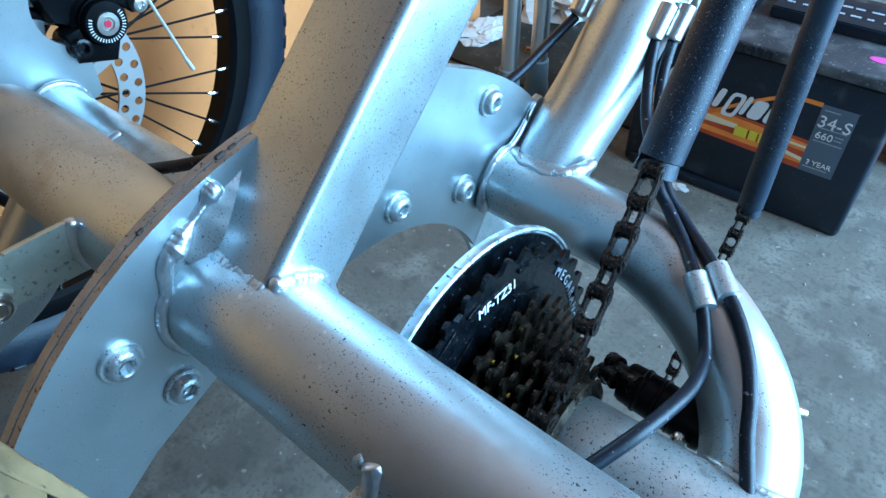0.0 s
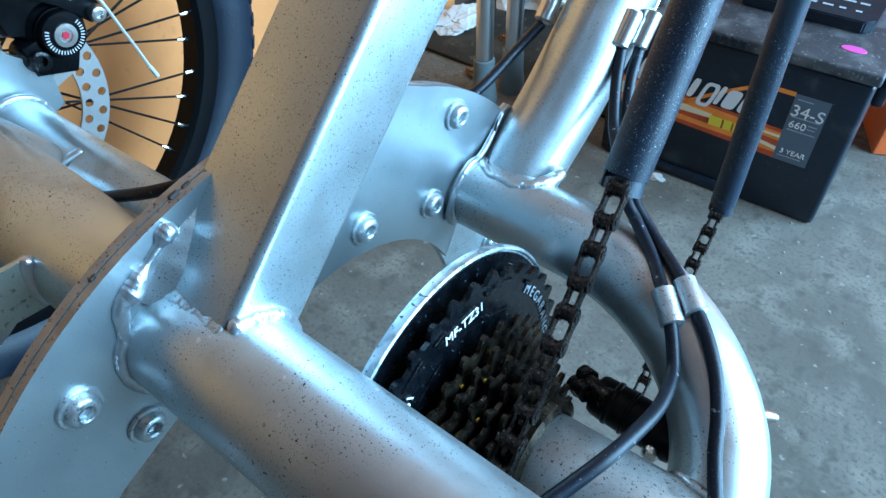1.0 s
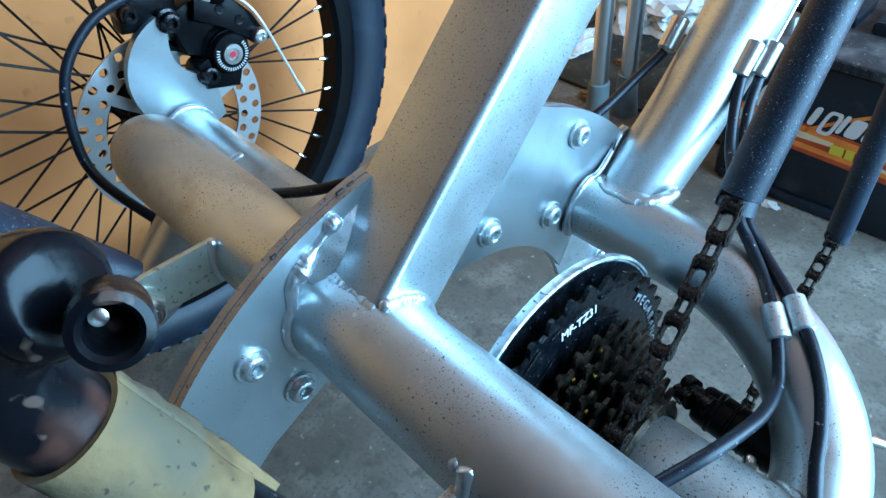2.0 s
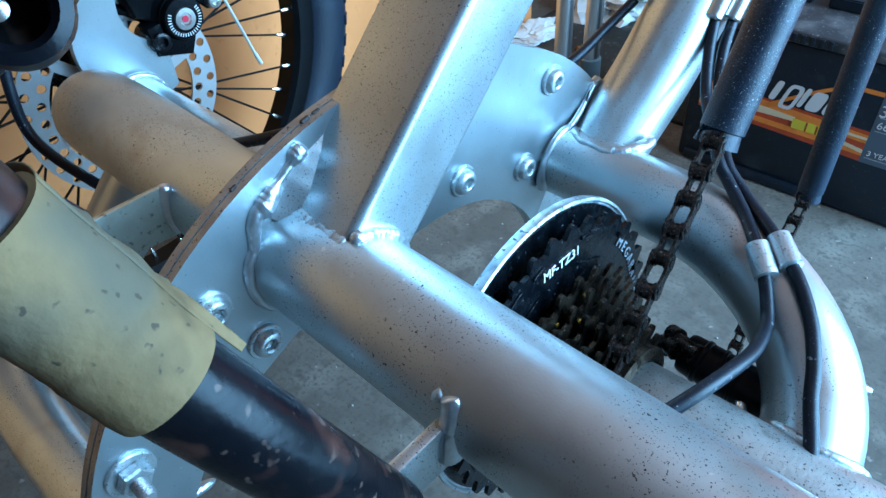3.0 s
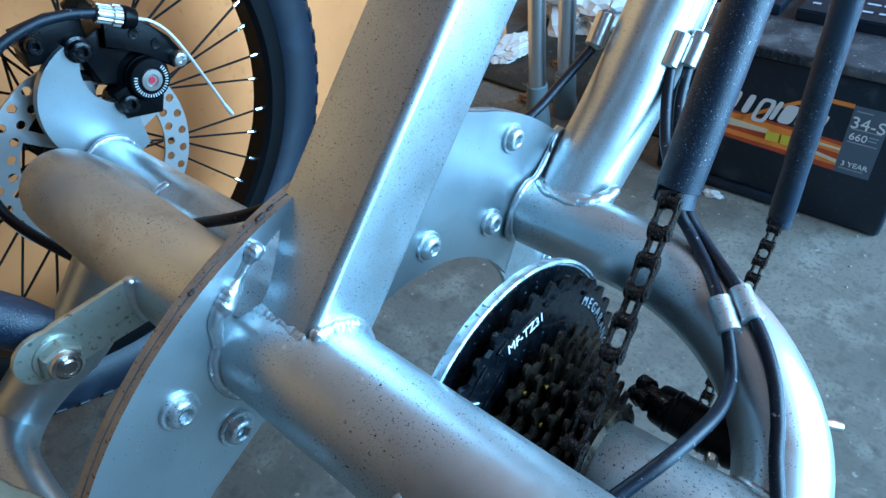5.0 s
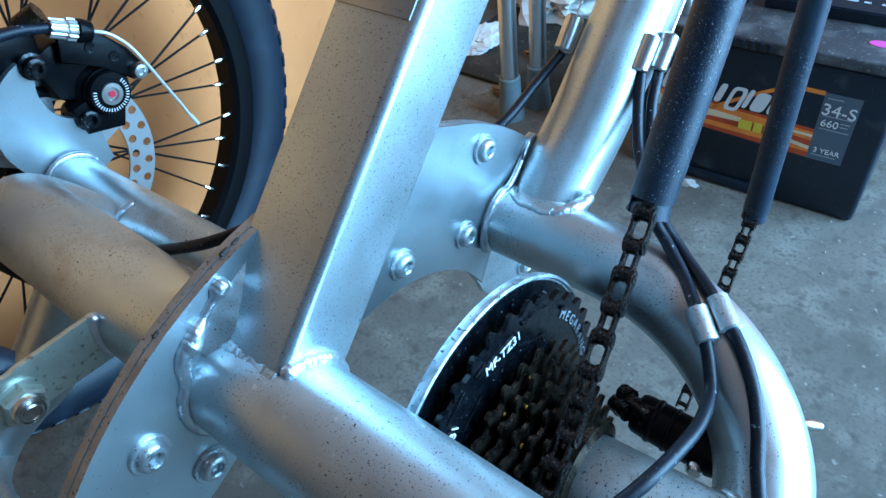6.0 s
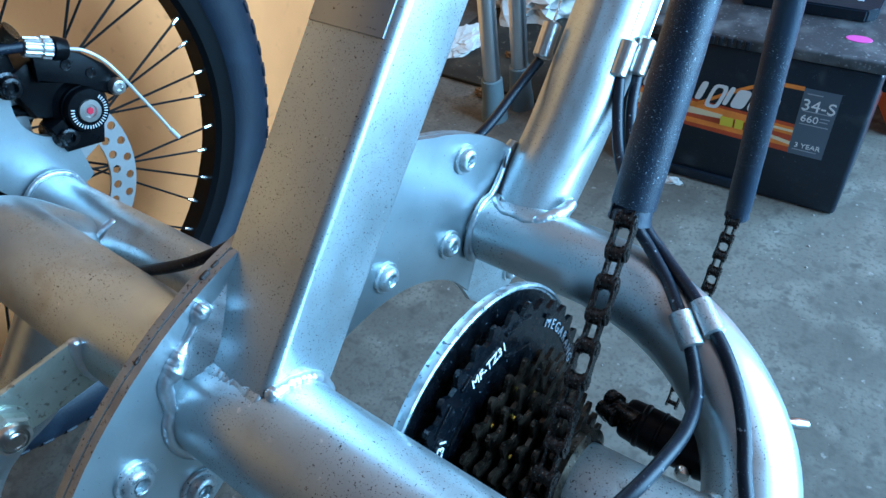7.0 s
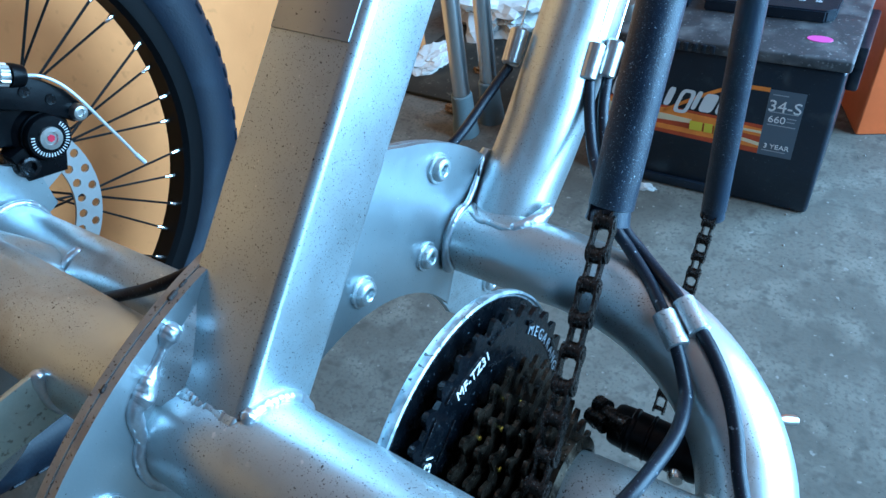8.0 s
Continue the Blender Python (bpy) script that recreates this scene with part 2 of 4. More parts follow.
def slab(outline, x0, x1, bevel=0.0, bm=None):
    """An outline of (y, z) pairs, extruded from x0 to x1."""
    bm = bm or bmesh.new()
    a = [bm.verts.new((x0, y, z)) for y, z in outline]
    b = [bm.verts.new((x1, y, z)) for y, z in outline]
    n = len(a)
    bm.faces.new(a)
    bm.faces.new(b)
    for i in range(n):
        bm.faces.new((a[i], a[(i + 1) % n], b[(i + 1) % n], b[i]))
    if bevel:
        bmesh.ops.bevel(bm, geom=[e for e in bm.edges if abs(e.verts[0].co.x - e.verts[1].co.x) < 1e-6], offset=bevel, segments=2, profile=0.5, affect="EDGES")
    return bm


def weld(name, points, r, parent, label="", seed=1, ripple=0.015, lump=0.2, mat=None, swell=None):
    """A bead of weld metal along points: shallow slanting crescents and lumps on an uneven run."""
    rnd = random.Random(seed)
    pts = spline(points, 18)
    step = sum((b - a).length for a, b in zip(pts, pts[1:])) / (len(pts) - 1)
    n = len(pts)
    base_r = r
    bm = bmesh.new()
    rings, up, run = [], None, rnd.random()
    for i, p in enumerate(pts):
        d = (pts[min(i + 1, n - 1)] - pts[max(i - 1, 0)]).normalized()
        up = d.orthogonal().normalized() if up is None else (up - d * up.dot(d)).normalized()
        side = d.cross(up)
        run += step / 0.0027 * rnd.uniform(0.6, 1.4)
        end = math.sqrt(max(0.004, 1 - max(0.0, 1 - i / 8) ** 2)) * math.sqrt(max(0.004, 1 - max(0.0, 1 - (n - 1 - i) / 8) ** 2))
        big = lump * noise.noise(Vector((i * step * 75, seed * 3.1, 0)))
        ring = []
        if swell:
            f = i / 18
            j = min(int(f), len(swell) - 2)
            f = f - j
            f = f * f * (3 - 2 * f)
            r = base_r * (swell[j] * (1 - f) + swell[j + 1] * f)
        for k in range(18):
            a = 2 * math.pi * k / 18
            out = up * math.cos(a) + side * math.sin(a)
            q = p + out * r
            saw = ((run + 0.45 * math.cos(a + seed)) % 1.0) - 0.5
            fine = 0.09 * noise.noise(q * 300) + 0.02 * noise.noise(q * 800)
            ring.append(bm.verts.new(p + out * r * end * (0.97 + big + ripple * saw * 2 * (0.4 + noise.noise(q * 160)) + fine)))
        rings.append(ring)
    for a, b in zip(rings, rings[1:]):
        for k in range(18):
            bm.faces.new((a[k], a[(k + 1) % 18], b[(k + 1) % 18], b[k]))
    bm.faces.new(rings[0])
    bm.faces.new(rings[-1])
    return part(name, bm, mat or WELD, parent, label)


def arc(cy, cz, r, a0, a1, n):
    return [(cy + r * math.cos(radians(a0 + (a1 - a0) * i / n)), cz + r * math.sin(radians(a0 + (a1 - a0) * i / n))) for i in range(n + 1)]


def lettering(text, size, mat, m, parent, name="lettering", label="", extrude=0.0002, align="CENTER", shear=0.0):
    cu = bpy.data.curves.new(name, "FONT")
    cu.body, cu.size, cu.extrude, cu.align_x, cu.align_y, cu.shear = text, size, extrude, align, "CENTER", shear
    tmp = new(name, cu)
    bpy.context.view_layer.update()
    me = bpy.data.meshes.new_from_object(tmp.evaluated_get(bpy.context.evaluated_depsgraph_get()))
    bpy.data.objects.remove(tmp)
    me.name = name
    me.materials.clear()
    return piece(name, me, mat, parent, label, False, m)


def frame_at(p, x_axis, normal):
    """A pose at p whose local x runs along x_axis and whose local z looks along normal."""
    z = Vector(normal).normalized()
    x = Vector(x_axis)
    x = (x - z * x.dot(z)).normalized()
    m = Matrix((x, z.cross(x), z)).transposed().to_4x4()
    m.translation = Vector(p)
    return m


# ---------- the garage ----------
def room():
    tagged(part("floor", box((-1.6, -3.0, -0.1), (1.75, 2.6, 0.0)), CONCRETE, smooth=False), "grey stained concrete garage floor with specks", "floor", kind="structure")
    tagged(part("wall_west", box((-1.7, -3.0, 0.0), (-1.6, 2.6, 2.5)), WALL, smooth=False), "plain brown board garage wall", "wall", kind="structure")
    tagged(part("wall_north", box((-1.7, 2.6, 0.0), (1.85, 2.7, 2.5)), WALL, smooth=False), "plain brown board garage wall", "wall", kind="structure")
    tagged(part("wall_south", box((-1.7, -3.1, 0.0), (1.85, -3.0, 2.5)), WALL, smooth=False), "plain brown board garage wall", "wall", kind="structure")
    bm = box((1.75, -3.0, 0.0), (1.85, 0.3, 2.5))
    box((1.75, 2.5, 0.0), (1.85, 2.6, 2.5), bm=bm)
    box((1.75, 0.3, 2.3), (1.85, 2.5, 2.5), bm=bm)
    tagged(part("wall_east", bm, WALL, smooth=False), "brown board garage wall with open door", "wall", kind="structure")
    tagged(part("ceiling", box((-1.7, -3.1, 2.5), (1.85, 2.7, 2.6)), CEIL, smooth=False), "plain brown board garage ceiling", "ceiling", kind="structure")
    tagged(part("ground", box((1.85, -40, -0.12), (60, 40, -0.02)), CONCRETE, smooth=False), "grey concrete drive outside the garage", "ground", kind="structure")


room()


# ---------- the tricycle ----------
R_TUBE = 0.0252
TUBE_Y, TUBE_Z = 0.069, 0.328
AX0, AX1 = Vector((0.0625, 0.146, 0.255)), Vector((-0.32, 0.128, 0.264))
AX_DIR = (AX0 - AX1).normalized()


def axle(x):
    """The point of the rear axle at that x."""
    return AX0 + AX_DIR * ((x - AX0.x) / AX_DIR.x)


def axle_pose(x):
    return frame_at(axle(x), (0, 0, 1), AX_DIR) @ pose(0, 0, 0, 0, -90, 0)


trike = thing("tricycle", "silver painted tricycle rear frame with bolted plates and black chain sleeves", "tricycle")


def frame_tubes():
    tube = part("rear_tube", sweep([(x, TUBE_Y, TUBE_Z) for x in (0.0, 0.1, 0.2, 0.32)], R_TUBE, 48), SILVER, trike, "speckled silver round tube")
    left = [(-0.012, TUBE_Y, TUBE_Z), (-0.08, TUBE_Y, TUBE_Z), (-0.14, TUBE_Y, TUBE_Z), (-0.18, 0.069, 0.326), (-0.208, 0.075, 0.314), (-0.225, 0.088, 0.294), (-0.231, 0.104, 0.268), (-0.229, 0.117, 0.245)]
    part("side_elbow", sweep(spline(left, 8), R_TUBE, 48), SILVER, trike, "bent dusty silver tube")
    low = [(-0.125, 0.062, 0.318), (-0.1568, 0.0276, 0.2605), (-0.1836, 0.0038, 0.2284), (-0.213, -0.02, 0.19), (-0.19, -0.042, 0.187), (-0.15, -0.048, 0.186), (-0.09, -0.048, 0.186), (-0.012, -0.048, 0.186)]
    part("side_hoop", sweep(spline(low, 8), 0.019, 40), SILVER, trike, "speckled silver lower hoop tube")
    y0, z0, xc, rb, r2 = 0.2553, 0.274, 0.067, 0.1258, 0.098
    v = Vector((0, -math.cos(0.45), -math.sin(0.45)))
    p0 = Vector((0, y0, z0))
    hoop = [p0 + Vector((x * xc / 6, 0, 0)) for x in range(7)]
    c = p0 + Vector((xc, 0, 0)) + v * r2
    hoop += [c + Vector((rb * math.sin(radians(g)), 0, 0)) - v * r2 * math.cos(radians(g)) for g in range(4, 91, 4)]
    hoop += [c + Vector((rb, 0, 0)) + v * 0.006 * k for k in range(1, 4)]
    part("front_hoop", sweep(hoop, 0.0216, 56), SILVER, trike, "bright silver bent hoop tube")
    axis = spline([(0.0181, 0.2652, 0.2692), (0.0204, 0.2892, 0.2897), (0.0227, 0.3132, 0.3112), (0.0241, 0.3382, 0.3372), (0.0247, 0.3701, 0.3692), (0.0265, 0.4556, 0.4592)], 6)
    axis += [Vector((0.0325, 0.6931, 0.7092))]
    part("main_tube", sweep(axis, 0.0237, 56), CLEAN_SILVER, trike, "bright silver main tube")
    part("gusset", slab([(0.2448, 0.262), (0.2482, 0.276), (0.2865, 0.3118), (0.292, 0.3128), (0.302, 0.303), (0.30, 0.27), (0.27, 0.245)], -0.0036, 0.0012, 0.0008), PLATE, trike, "welded silver corner gusset")
    seam = [(0.001, 0.2862, 0.3118), (0.0015, 0.2785, 0.3058), (0.0025, 0.2695, 0.2995)]
    seam += [(0.0035, 0.2553 + 0.0225 * math.cos(radians(g)), 0.274 + 0.0225 * math.sin(radians(g))) for g in (78, 100, 122, 144, 166, 188, 208)]
    weld("weld", seam, 0.0019, trike, seed=3, ripple=0.05, lump=0.35, swell=[0.8, 0.9, 1.0, 1.0, 1.15, 1.2, 1.1, 1.2, 1.5, 1.7])
    weld("weld", [(0.004, 0.2655, 0.2905), (0.009, 0.2565, 0.2942), (0.0167, 0.2515, 0.2945), (0.0235, 0.2518, 0.2945), (0.031, 0.2512, 0.2945), (0.0375, 0.2525, 0.2945)], 0.0027, trike, seed=4, ripple=0.07, lump=0.4, mat=SILVER)
    weld("weld", [(0.036, 0.2525, 0.2945), (0.0405, 0.2565, 0.2948), (0.0445, 0.2635, 0.2945), (0.0465, 0.272, 0.2935), (0.0465, 0.281, 0.2935)], 0.0037, trike, seed=44, ripple=0.05, lump=0.45)
    weld("dirt_lump", [(0.0022, 0.2792, 0.3112), (0.0026, 0.2748, 0.3022), (0.0032, 0.272, 0.294), (0.0055, 0.2655, 0.2925), (0.012, 0.2565, 0.2968)], 0.0006, trike, seed=45, ripple=0.0, lump=0.7, mat=SEAM_DIRT)
    return tube


def plates():
    """Two horseshoe plates, bolted face to face over the axle."""
    outer = [(0.2445, 0.258), (0.2475, 0.2745), (0.2535, 0.2835)] + [arc(0.125, 0.195, 0.191 + 0.0085 * (60 - g) / 24, g, g, 1)[0] for g in range(36, 60, 3)] + arc(0.125, 0.195, 0.191, 60, 178, 36)
    left_in = [(-0.03, 0.19), (-0.016, 0.235), (0.0, 0.258), (0.02, 0.272), (0.054, 0.287), (0.075, 0.292)]
    inner = arc(0.14, 0.195, 0.1, 118, 24, 22)
    outline = outer + left_in + inner
    front = part("bolted_plate", slab(outline, -0.0038, 0.0, 0.0002), PLATE, trike, "pale silver curved steel plate")
    outer2 = [arc(0.125, 0.195, 0.1912 + 0.0075 * (60 - g) / 24, g, g, 1)[0] for g in range(36, 60, 3)] + arc(0.125, 0.195, 0.1912, 60, 178, 36)
    back_in = [(-0.03, 0.19), (-0.016, 0.237), (0.0, 0.26), (0.02, 0.274), (0.054, 0.289), (0.075, 0.294)]
    back = part("bolted_plate", slab(outer2 + back_in + arc(0.14, 0.195, 0.1, 118, 14, 20) + [(0.247, 0.206), (0.26, 0.195), (0.277, 0.19), (0.292, 0.197), (0.297, 0.212)], -0.0082, -0.0043, 0.0002), SILVER, trike, "dusty silver curved steel plate")
    for y, z in ((0.2424, 0.3325), (0.2193, 0.2874), (0.1683, 0.3074), (0.0244, 0.3283), (0.0404, 0.2963)):
        bolt(front, y, z)
    stud(front, -0.03, 0.279)
    bolt(back, 0.283, 0.207, -0.0043)
    # greasy dirt caught in the seam
    for g, k in ((113, 0.45), (101.5, 0.6), (99.8, 0.5)):
        c = Vector((-0.0041, 0.125 + 0.1908 * math.cos(radians(g)), 0.195 + 0.1908 * math.sin(radians(g))))
        d = Vector((0, math.sin(radians(g)), -math.cos(radians(g))))
        weld("dirt_lump", [c - d * 0.004 * k, c, c + d * 0.004 * k], 0.0019 * k, front, seed=int(g), ripple=0, lump=0.6, mat=SEAM_DIRT)
    # upward edge faces take the darker tone that imitates a dimmer, browner reflection
    for plate in (front, back):
        plate.data.materials.append(EDGE)
        for f in plate.data.polygons:
            if abs(f.normal.x) < 0.3 and f.normal.z > 0.05:
                f.material_index = 1
    return front


def bolt(parent, y, z, x=0.0):
    """A button-head bolt with a hex socket on a flat washer, all under the paint."""
    m = Matrix.Translation((x, y, z))
    b = part("bolt", lathe([(0.0031, 0.0026), (0.0031, 0.0049), (0.0036, 0.0053), (0.0050, 0.0052), (0.0061, 0.0044), (0.0067, 0.0030), (0.0068, 0.0016), (0, 0.0016)], m, 36), BOLT, parent)
    part("washer", lathe([(0, 0), (0.0086, 0), (0.0086, 0.0012), (0.0082, 0.0017), (0, 0.0017)], m, 36), BOLT, b)
    part("hex_socket", lathe([(0.0033, 0.0052), (0.0029, 0.0049), (0.0028, 0.0028), (0, 0.0024)], m @ pose(0, 0, 0, 1000 * y, 0, 0), 6), BOLT, b, "", False)
    return b


def stud(parent, y, z):
    """A threaded stud with a hex nut on a wide washer."""
    m = Matrix.Translation((0, y, z))
    b = part("stud", lathe([(0, 0), (0.0036, 0)] + [(0.0036 - 0.0004 * (k % 2), 0.0065 + 0.0006 * k) for k in range(16)] + [(0.0026, 0.0165), (0, 0.0165)], m, 24), BOLT, parent)
    part("washer", lathe([(0, 0), (0.0105, 0), (0.0105, 0.0013), (0.01, 0.0018), (0, 0.0018)], m, 36), BOLT, b)
    part("nut", lathe([(0, 0.0017), (0.0066, 0.0017), (0.0072, 0.0023), (0.0072, 0.0062), (0.0062, 0.0071), (0, 0.0071)], m, 6), BOLT, b, "", False)


def bar():
    """The rectangular bar that rises from the tube, against the plate."""
    d = Vector((0, 0.7266, 0.687)).normalized()
    n = Vector((0, -d.z, d.y))
    m = Matrix(((1, 0, 0), (0, d.y, n.y), (0, d.z, n.z))).to_4x4()
    m.translation = Vector((0.0, 0.0773, 0.3617))
    bm = box((-0.0045, -0.03, -0.0373), (0.0362, 0.36, 0.0), 0.004, None, 5)
    for v in bm.verts:
        if v.co.x < 0.0:
            v.co.x = -0.0045
    bmesh.ops.transform(bm, matrix=m, verts=bm.verts[:])
    b = part("rectangular_bar", bm, CLEAN_SILVER, trike, "rectangular silver bar with rounded edges")
    part("cover_strip", box((-0.0042, 0.124, -0.0005), (0.0325, 0.36, 0.0008), 0.0004, m), STRIP, b, "darker fitted cover strip")
    def on_tube(h, lift):
        """Where the bar meets the round tube, h above its front face, in the bar's own axes."""
        return -0.0292 + math.sqrt(max(1e-6, (R_TUBE + lift) ** 2 - (h + 0.0188) ** 2))

    arch = [(0.0366, on_tube(h, 0.0006), h) for h in (-0.0005, -0.004, -0.010, -0.016, -0.022, -0.028, -0.034, -0.038)]
    weld("weld", [m @ Vector(p) for p in arch], 0.0034, b, seed=7, ripple=0.06, lump=0.35, swell=[0.6, 0.95, 1.05, 1.0, 1.0, 0.9, 0.9, 0.8])
    weld("weld", [m @ Vector((x, -0.0148, -0.0062)) for x in (0.0, 0.009, 0.018, 0.028, 0.036)], 0.0076, b, seed=8, ripple=0.035, lump=0.09, mat=SILVER)
    # hollow fillet between bar and plate
    bm = bmesh.new()
    rows = []
    for i in range(25):
        u = i / 24
        k = 1.0 if u < 0.35 else max(0.05, 1 - ((u - 0.35) / 0.65) ** 1.6)
        at = -0.019 + 0.041 * u
        row = []
        for j in range(9):
            g = radians(90 * j / 8)
            wob = 0.0004 * noise.noise(Vector((at * 160, j * 0.4, 2.0)))
            row.append(bm.verts.new(m @ Vector((-0.0004 + 0.0078 * k * (1 - math.cos(g)) + wob, at, -0.0008 + 0.0084 * k * (1 - math.sin(g)) + wob))))
        rows.append(row)
    for a, c in zip(rows, rows[1:]):
        for j in range(8):
            bm.faces.new((a[j], a[j + 1], c[j + 1], c[j]))
    for a, c in zip(rows, rows[1:]):
        bm.faces.new((a[8], a[0], c[0], c[8]))
    bm.faces.new(rows[0])
    bm.faces.new(rows[-1])
    part("weld_fillet", bm, CLEAN_SILVER, b)
    run = [(0.0006, y, z) for y, z in ((0.0812, 0.3758), (0.0765, 0.3735), (0.0725, 0.3705), (0.0675, 0.3672), (0.0625, 0.3635), (0.0575, 0.3598), (0.0525, 0.3568))]
    run += [(0.0004, TUBE_Y + (R_TUBE + 0.001) * math.cos(radians(g)), TUBE_Z + (R_TUBE + 0.001) * math.sin(radians(g))) for g in range(140, 245, 15)]
    weld("weld", run, 0.0026, b, seed=9, ripple=0.06, lump=0.22, swell=[1.4, 1.5, 0.8, 0.75, 1.5, 1.75, 1.2, 0.95, 1.0, 1.05, 1.0, 1.0, 0.9, 0.9])
    return b


def tooth_ring(bm, m, n, r_tip, r_root, r_in, x0, x1):
    """A toothed ring."""
    prof = []
    for i in range(n):
        for f, r in ((0.0, r_root), (0.3, r_root + 0.0003), (0.5, r_tip - 0.0006), (0.58, r_tip), (0.68, r_tip), (0.76, r_tip - 0.0006)):
            g = 2 * math.pi * (i + f) / n
            prof.append((r * math.cos(g), r * math.sin(g), r_in * math.cos(g), r_in * math.sin(g)))
    rows = []
    for x in (x0, x1):
        rows.append(([bm.verts.new(m @ Vector((x, p[0], p[1]))) for p in prof], [bm.verts.new(m @ Vector((x, p[2], p[3]))) for p in prof]))
    (oa, ia), (ob_, ib) = rows
    k = len(prof)
    for i in range(k):
        j = (i + 1) % k
        for q in ((oa[i], oa[j], ia[j], ia[i]), (ob_[i], ob_[j], ib[j], ib[i]), (oa[i], oa[j], ob_[j], ob_[i]), (ia[i], ia[j], ib[j], ib[i])):
            bm.faces.new(q)
    return bm


FW_DIR = Vector((1, 0, 0.08)).normalized()
FW = frame_at((0.068, 0.15, 0.243), (0, 0, 1), FW_DIR) @ pose(0, 0, 0, 0, -90, 0) @ Matrix.Scale(1.055, 4)


def freewheel():
    m = FW
    fw = part("freewheel", lathe([(0, -0.004), (0.03, -0.004), (0.03, 0.0), (0.0225, 0.002), (0.0225, 0.045), (0, 0.045)], m, 40), COG_GAP, trike, "oily dark multi-speed freewheel")
    part("spoke_guard", lathe([(0.05, -0.0036), (0.0745, -0.0036), (0.0774, -0.0028), (0.0782, 0.0), (0.0779, 0.0020), (0.0767, 0.0024), (0.0759, 0.0012), (0.05, 0.0006), (0.05, -0.0036)], m, 96), GUARD, fw, "bright steel rim disc")
    part("guard_face", lathe([(0.05, 0.0009), (0.05, 0.0014), (0.0748, 0.0019), (0.0752, 0.0012), (0.05, 0.0009)], m, 96), COG_BLACK, fw, "black inner face of the disc")
    part("large_sprocket", tooth_ring(bmesh.new(), m, 34, 0.0735, 0.0685, 0.03, 0.0085, 0.0108), COG_BLACK, fw, "black printed largest sprocket", False)
    for i in range(12):
        g = 2 * math.pi * (i + 0.4) / 12
        p = m @ Vector((0.0112, 0.065 * math.cos(g), 0.065 * math.sin(g)))
        part("shift_ramp", box((-0.004, -0.0012, -0.0008), (0.004, 0.0012, 0.0008), 0.0004, frame_at(p, m.to_3x3() @ Vector((0, -math.sin(g), math.cos(g))), FW_DIR)), COG_BLACK, fw)
    for i, n in enumerate((24, 22, 20, 18, 16, 14)):
        r = 0.00635 / math.sin(math.pi / n)
        mm = m @ pose(0, 0, 0, i * 7.3, 0, 0)
        part("sprocket", tooth_ring(bmesh.new(), mm, n, r + 0.0036, r - 0.0026, 0.0215, 0.0172 + i * 0.0054, 0.0191 + i * 0.0054), COG_BROWN, fw, "", False)
    def on_cog(text, r, g, size, ink=WHITE):
        out = m.to_3x3() @ Vector((0, math.cos(radians(g)), math.sin(radians(g))))
        q = m @ Vector((0.0113, 0, 0)) + out * r
        lettering(text, size, ink, frame_at(q, out.cross(FW_DIR), FW_DIR), fw)

    flat_y = m.to_3x3() @ Vector((0, 1, 0))
    base = math.degrees(math.atan2(flat_y.z, flat_y.y))
    side = 1 if (m.to_3x3() @ Vector((0, 0, 1))).z * flat_y.y - (m.to_3x3() @ Vector((0, 0, 1))).y * flat_y.z > 0 else -1
    on_cog("MF-TZ31", 0.0585, (88 - base) * side, 0.0072)
    on_cog("MF-TZ31", 0.0585, (136 - base) * side, 0.0072)
    for g in (64, 118, 171):
        for r, w in ((0.0515, 0.0105), (0.0665, 0.008)):
            out = m.to_3x3() @ Vector((0, math.cos(radians((g - base) * side)), math.sin(radians((g - base) * side))))
            part("stamped_rib", box((-w, -0.0004, -0.0004), (w, 0.0004, 0.0006), 0.0003, frame_at(m @ Vector((0.0111, 0, 0)) + out * r, out.cross(FW_DIR), FW_DIR)), COG_BLACK, fw)
    for i, g in ((0, 78), (0, 108), (1, 70), (1, 96), (2, 120)):
        out = m.to_3x3() @ Vector((0, math.cos(radians((g - base) * side)), math.sin(radians((g - base) * side))))
        part("rivet", lathe([(0, 0), (0.0013, 0), (0.0011, 0.0006), (0, 0.0008)], frame_at(m @ Vector((0.0191 + 0.0054 * i, 0, 0)) + out * (0.040 - 0.003 * i), out, FW_DIR) @ pose(0, 0, 0, 0, -90, 0), 10), BRASS, fw)
    for i, ch in enumerate("MEGARANGE"):
        on_cog(ch, 0.062, (40 - i * 6.0 - base) * side, 0.0078, GREY_PRINT)
    part("lock_ring", lathe([(0.012, 0.0465), (0.0255, 0.0465), (0.026, 0.0505), (0.0215, 0.052), (0.0205, 0.049), (0.012, 0.049)], m, 40), COG_BROWN, fw)
    return fw


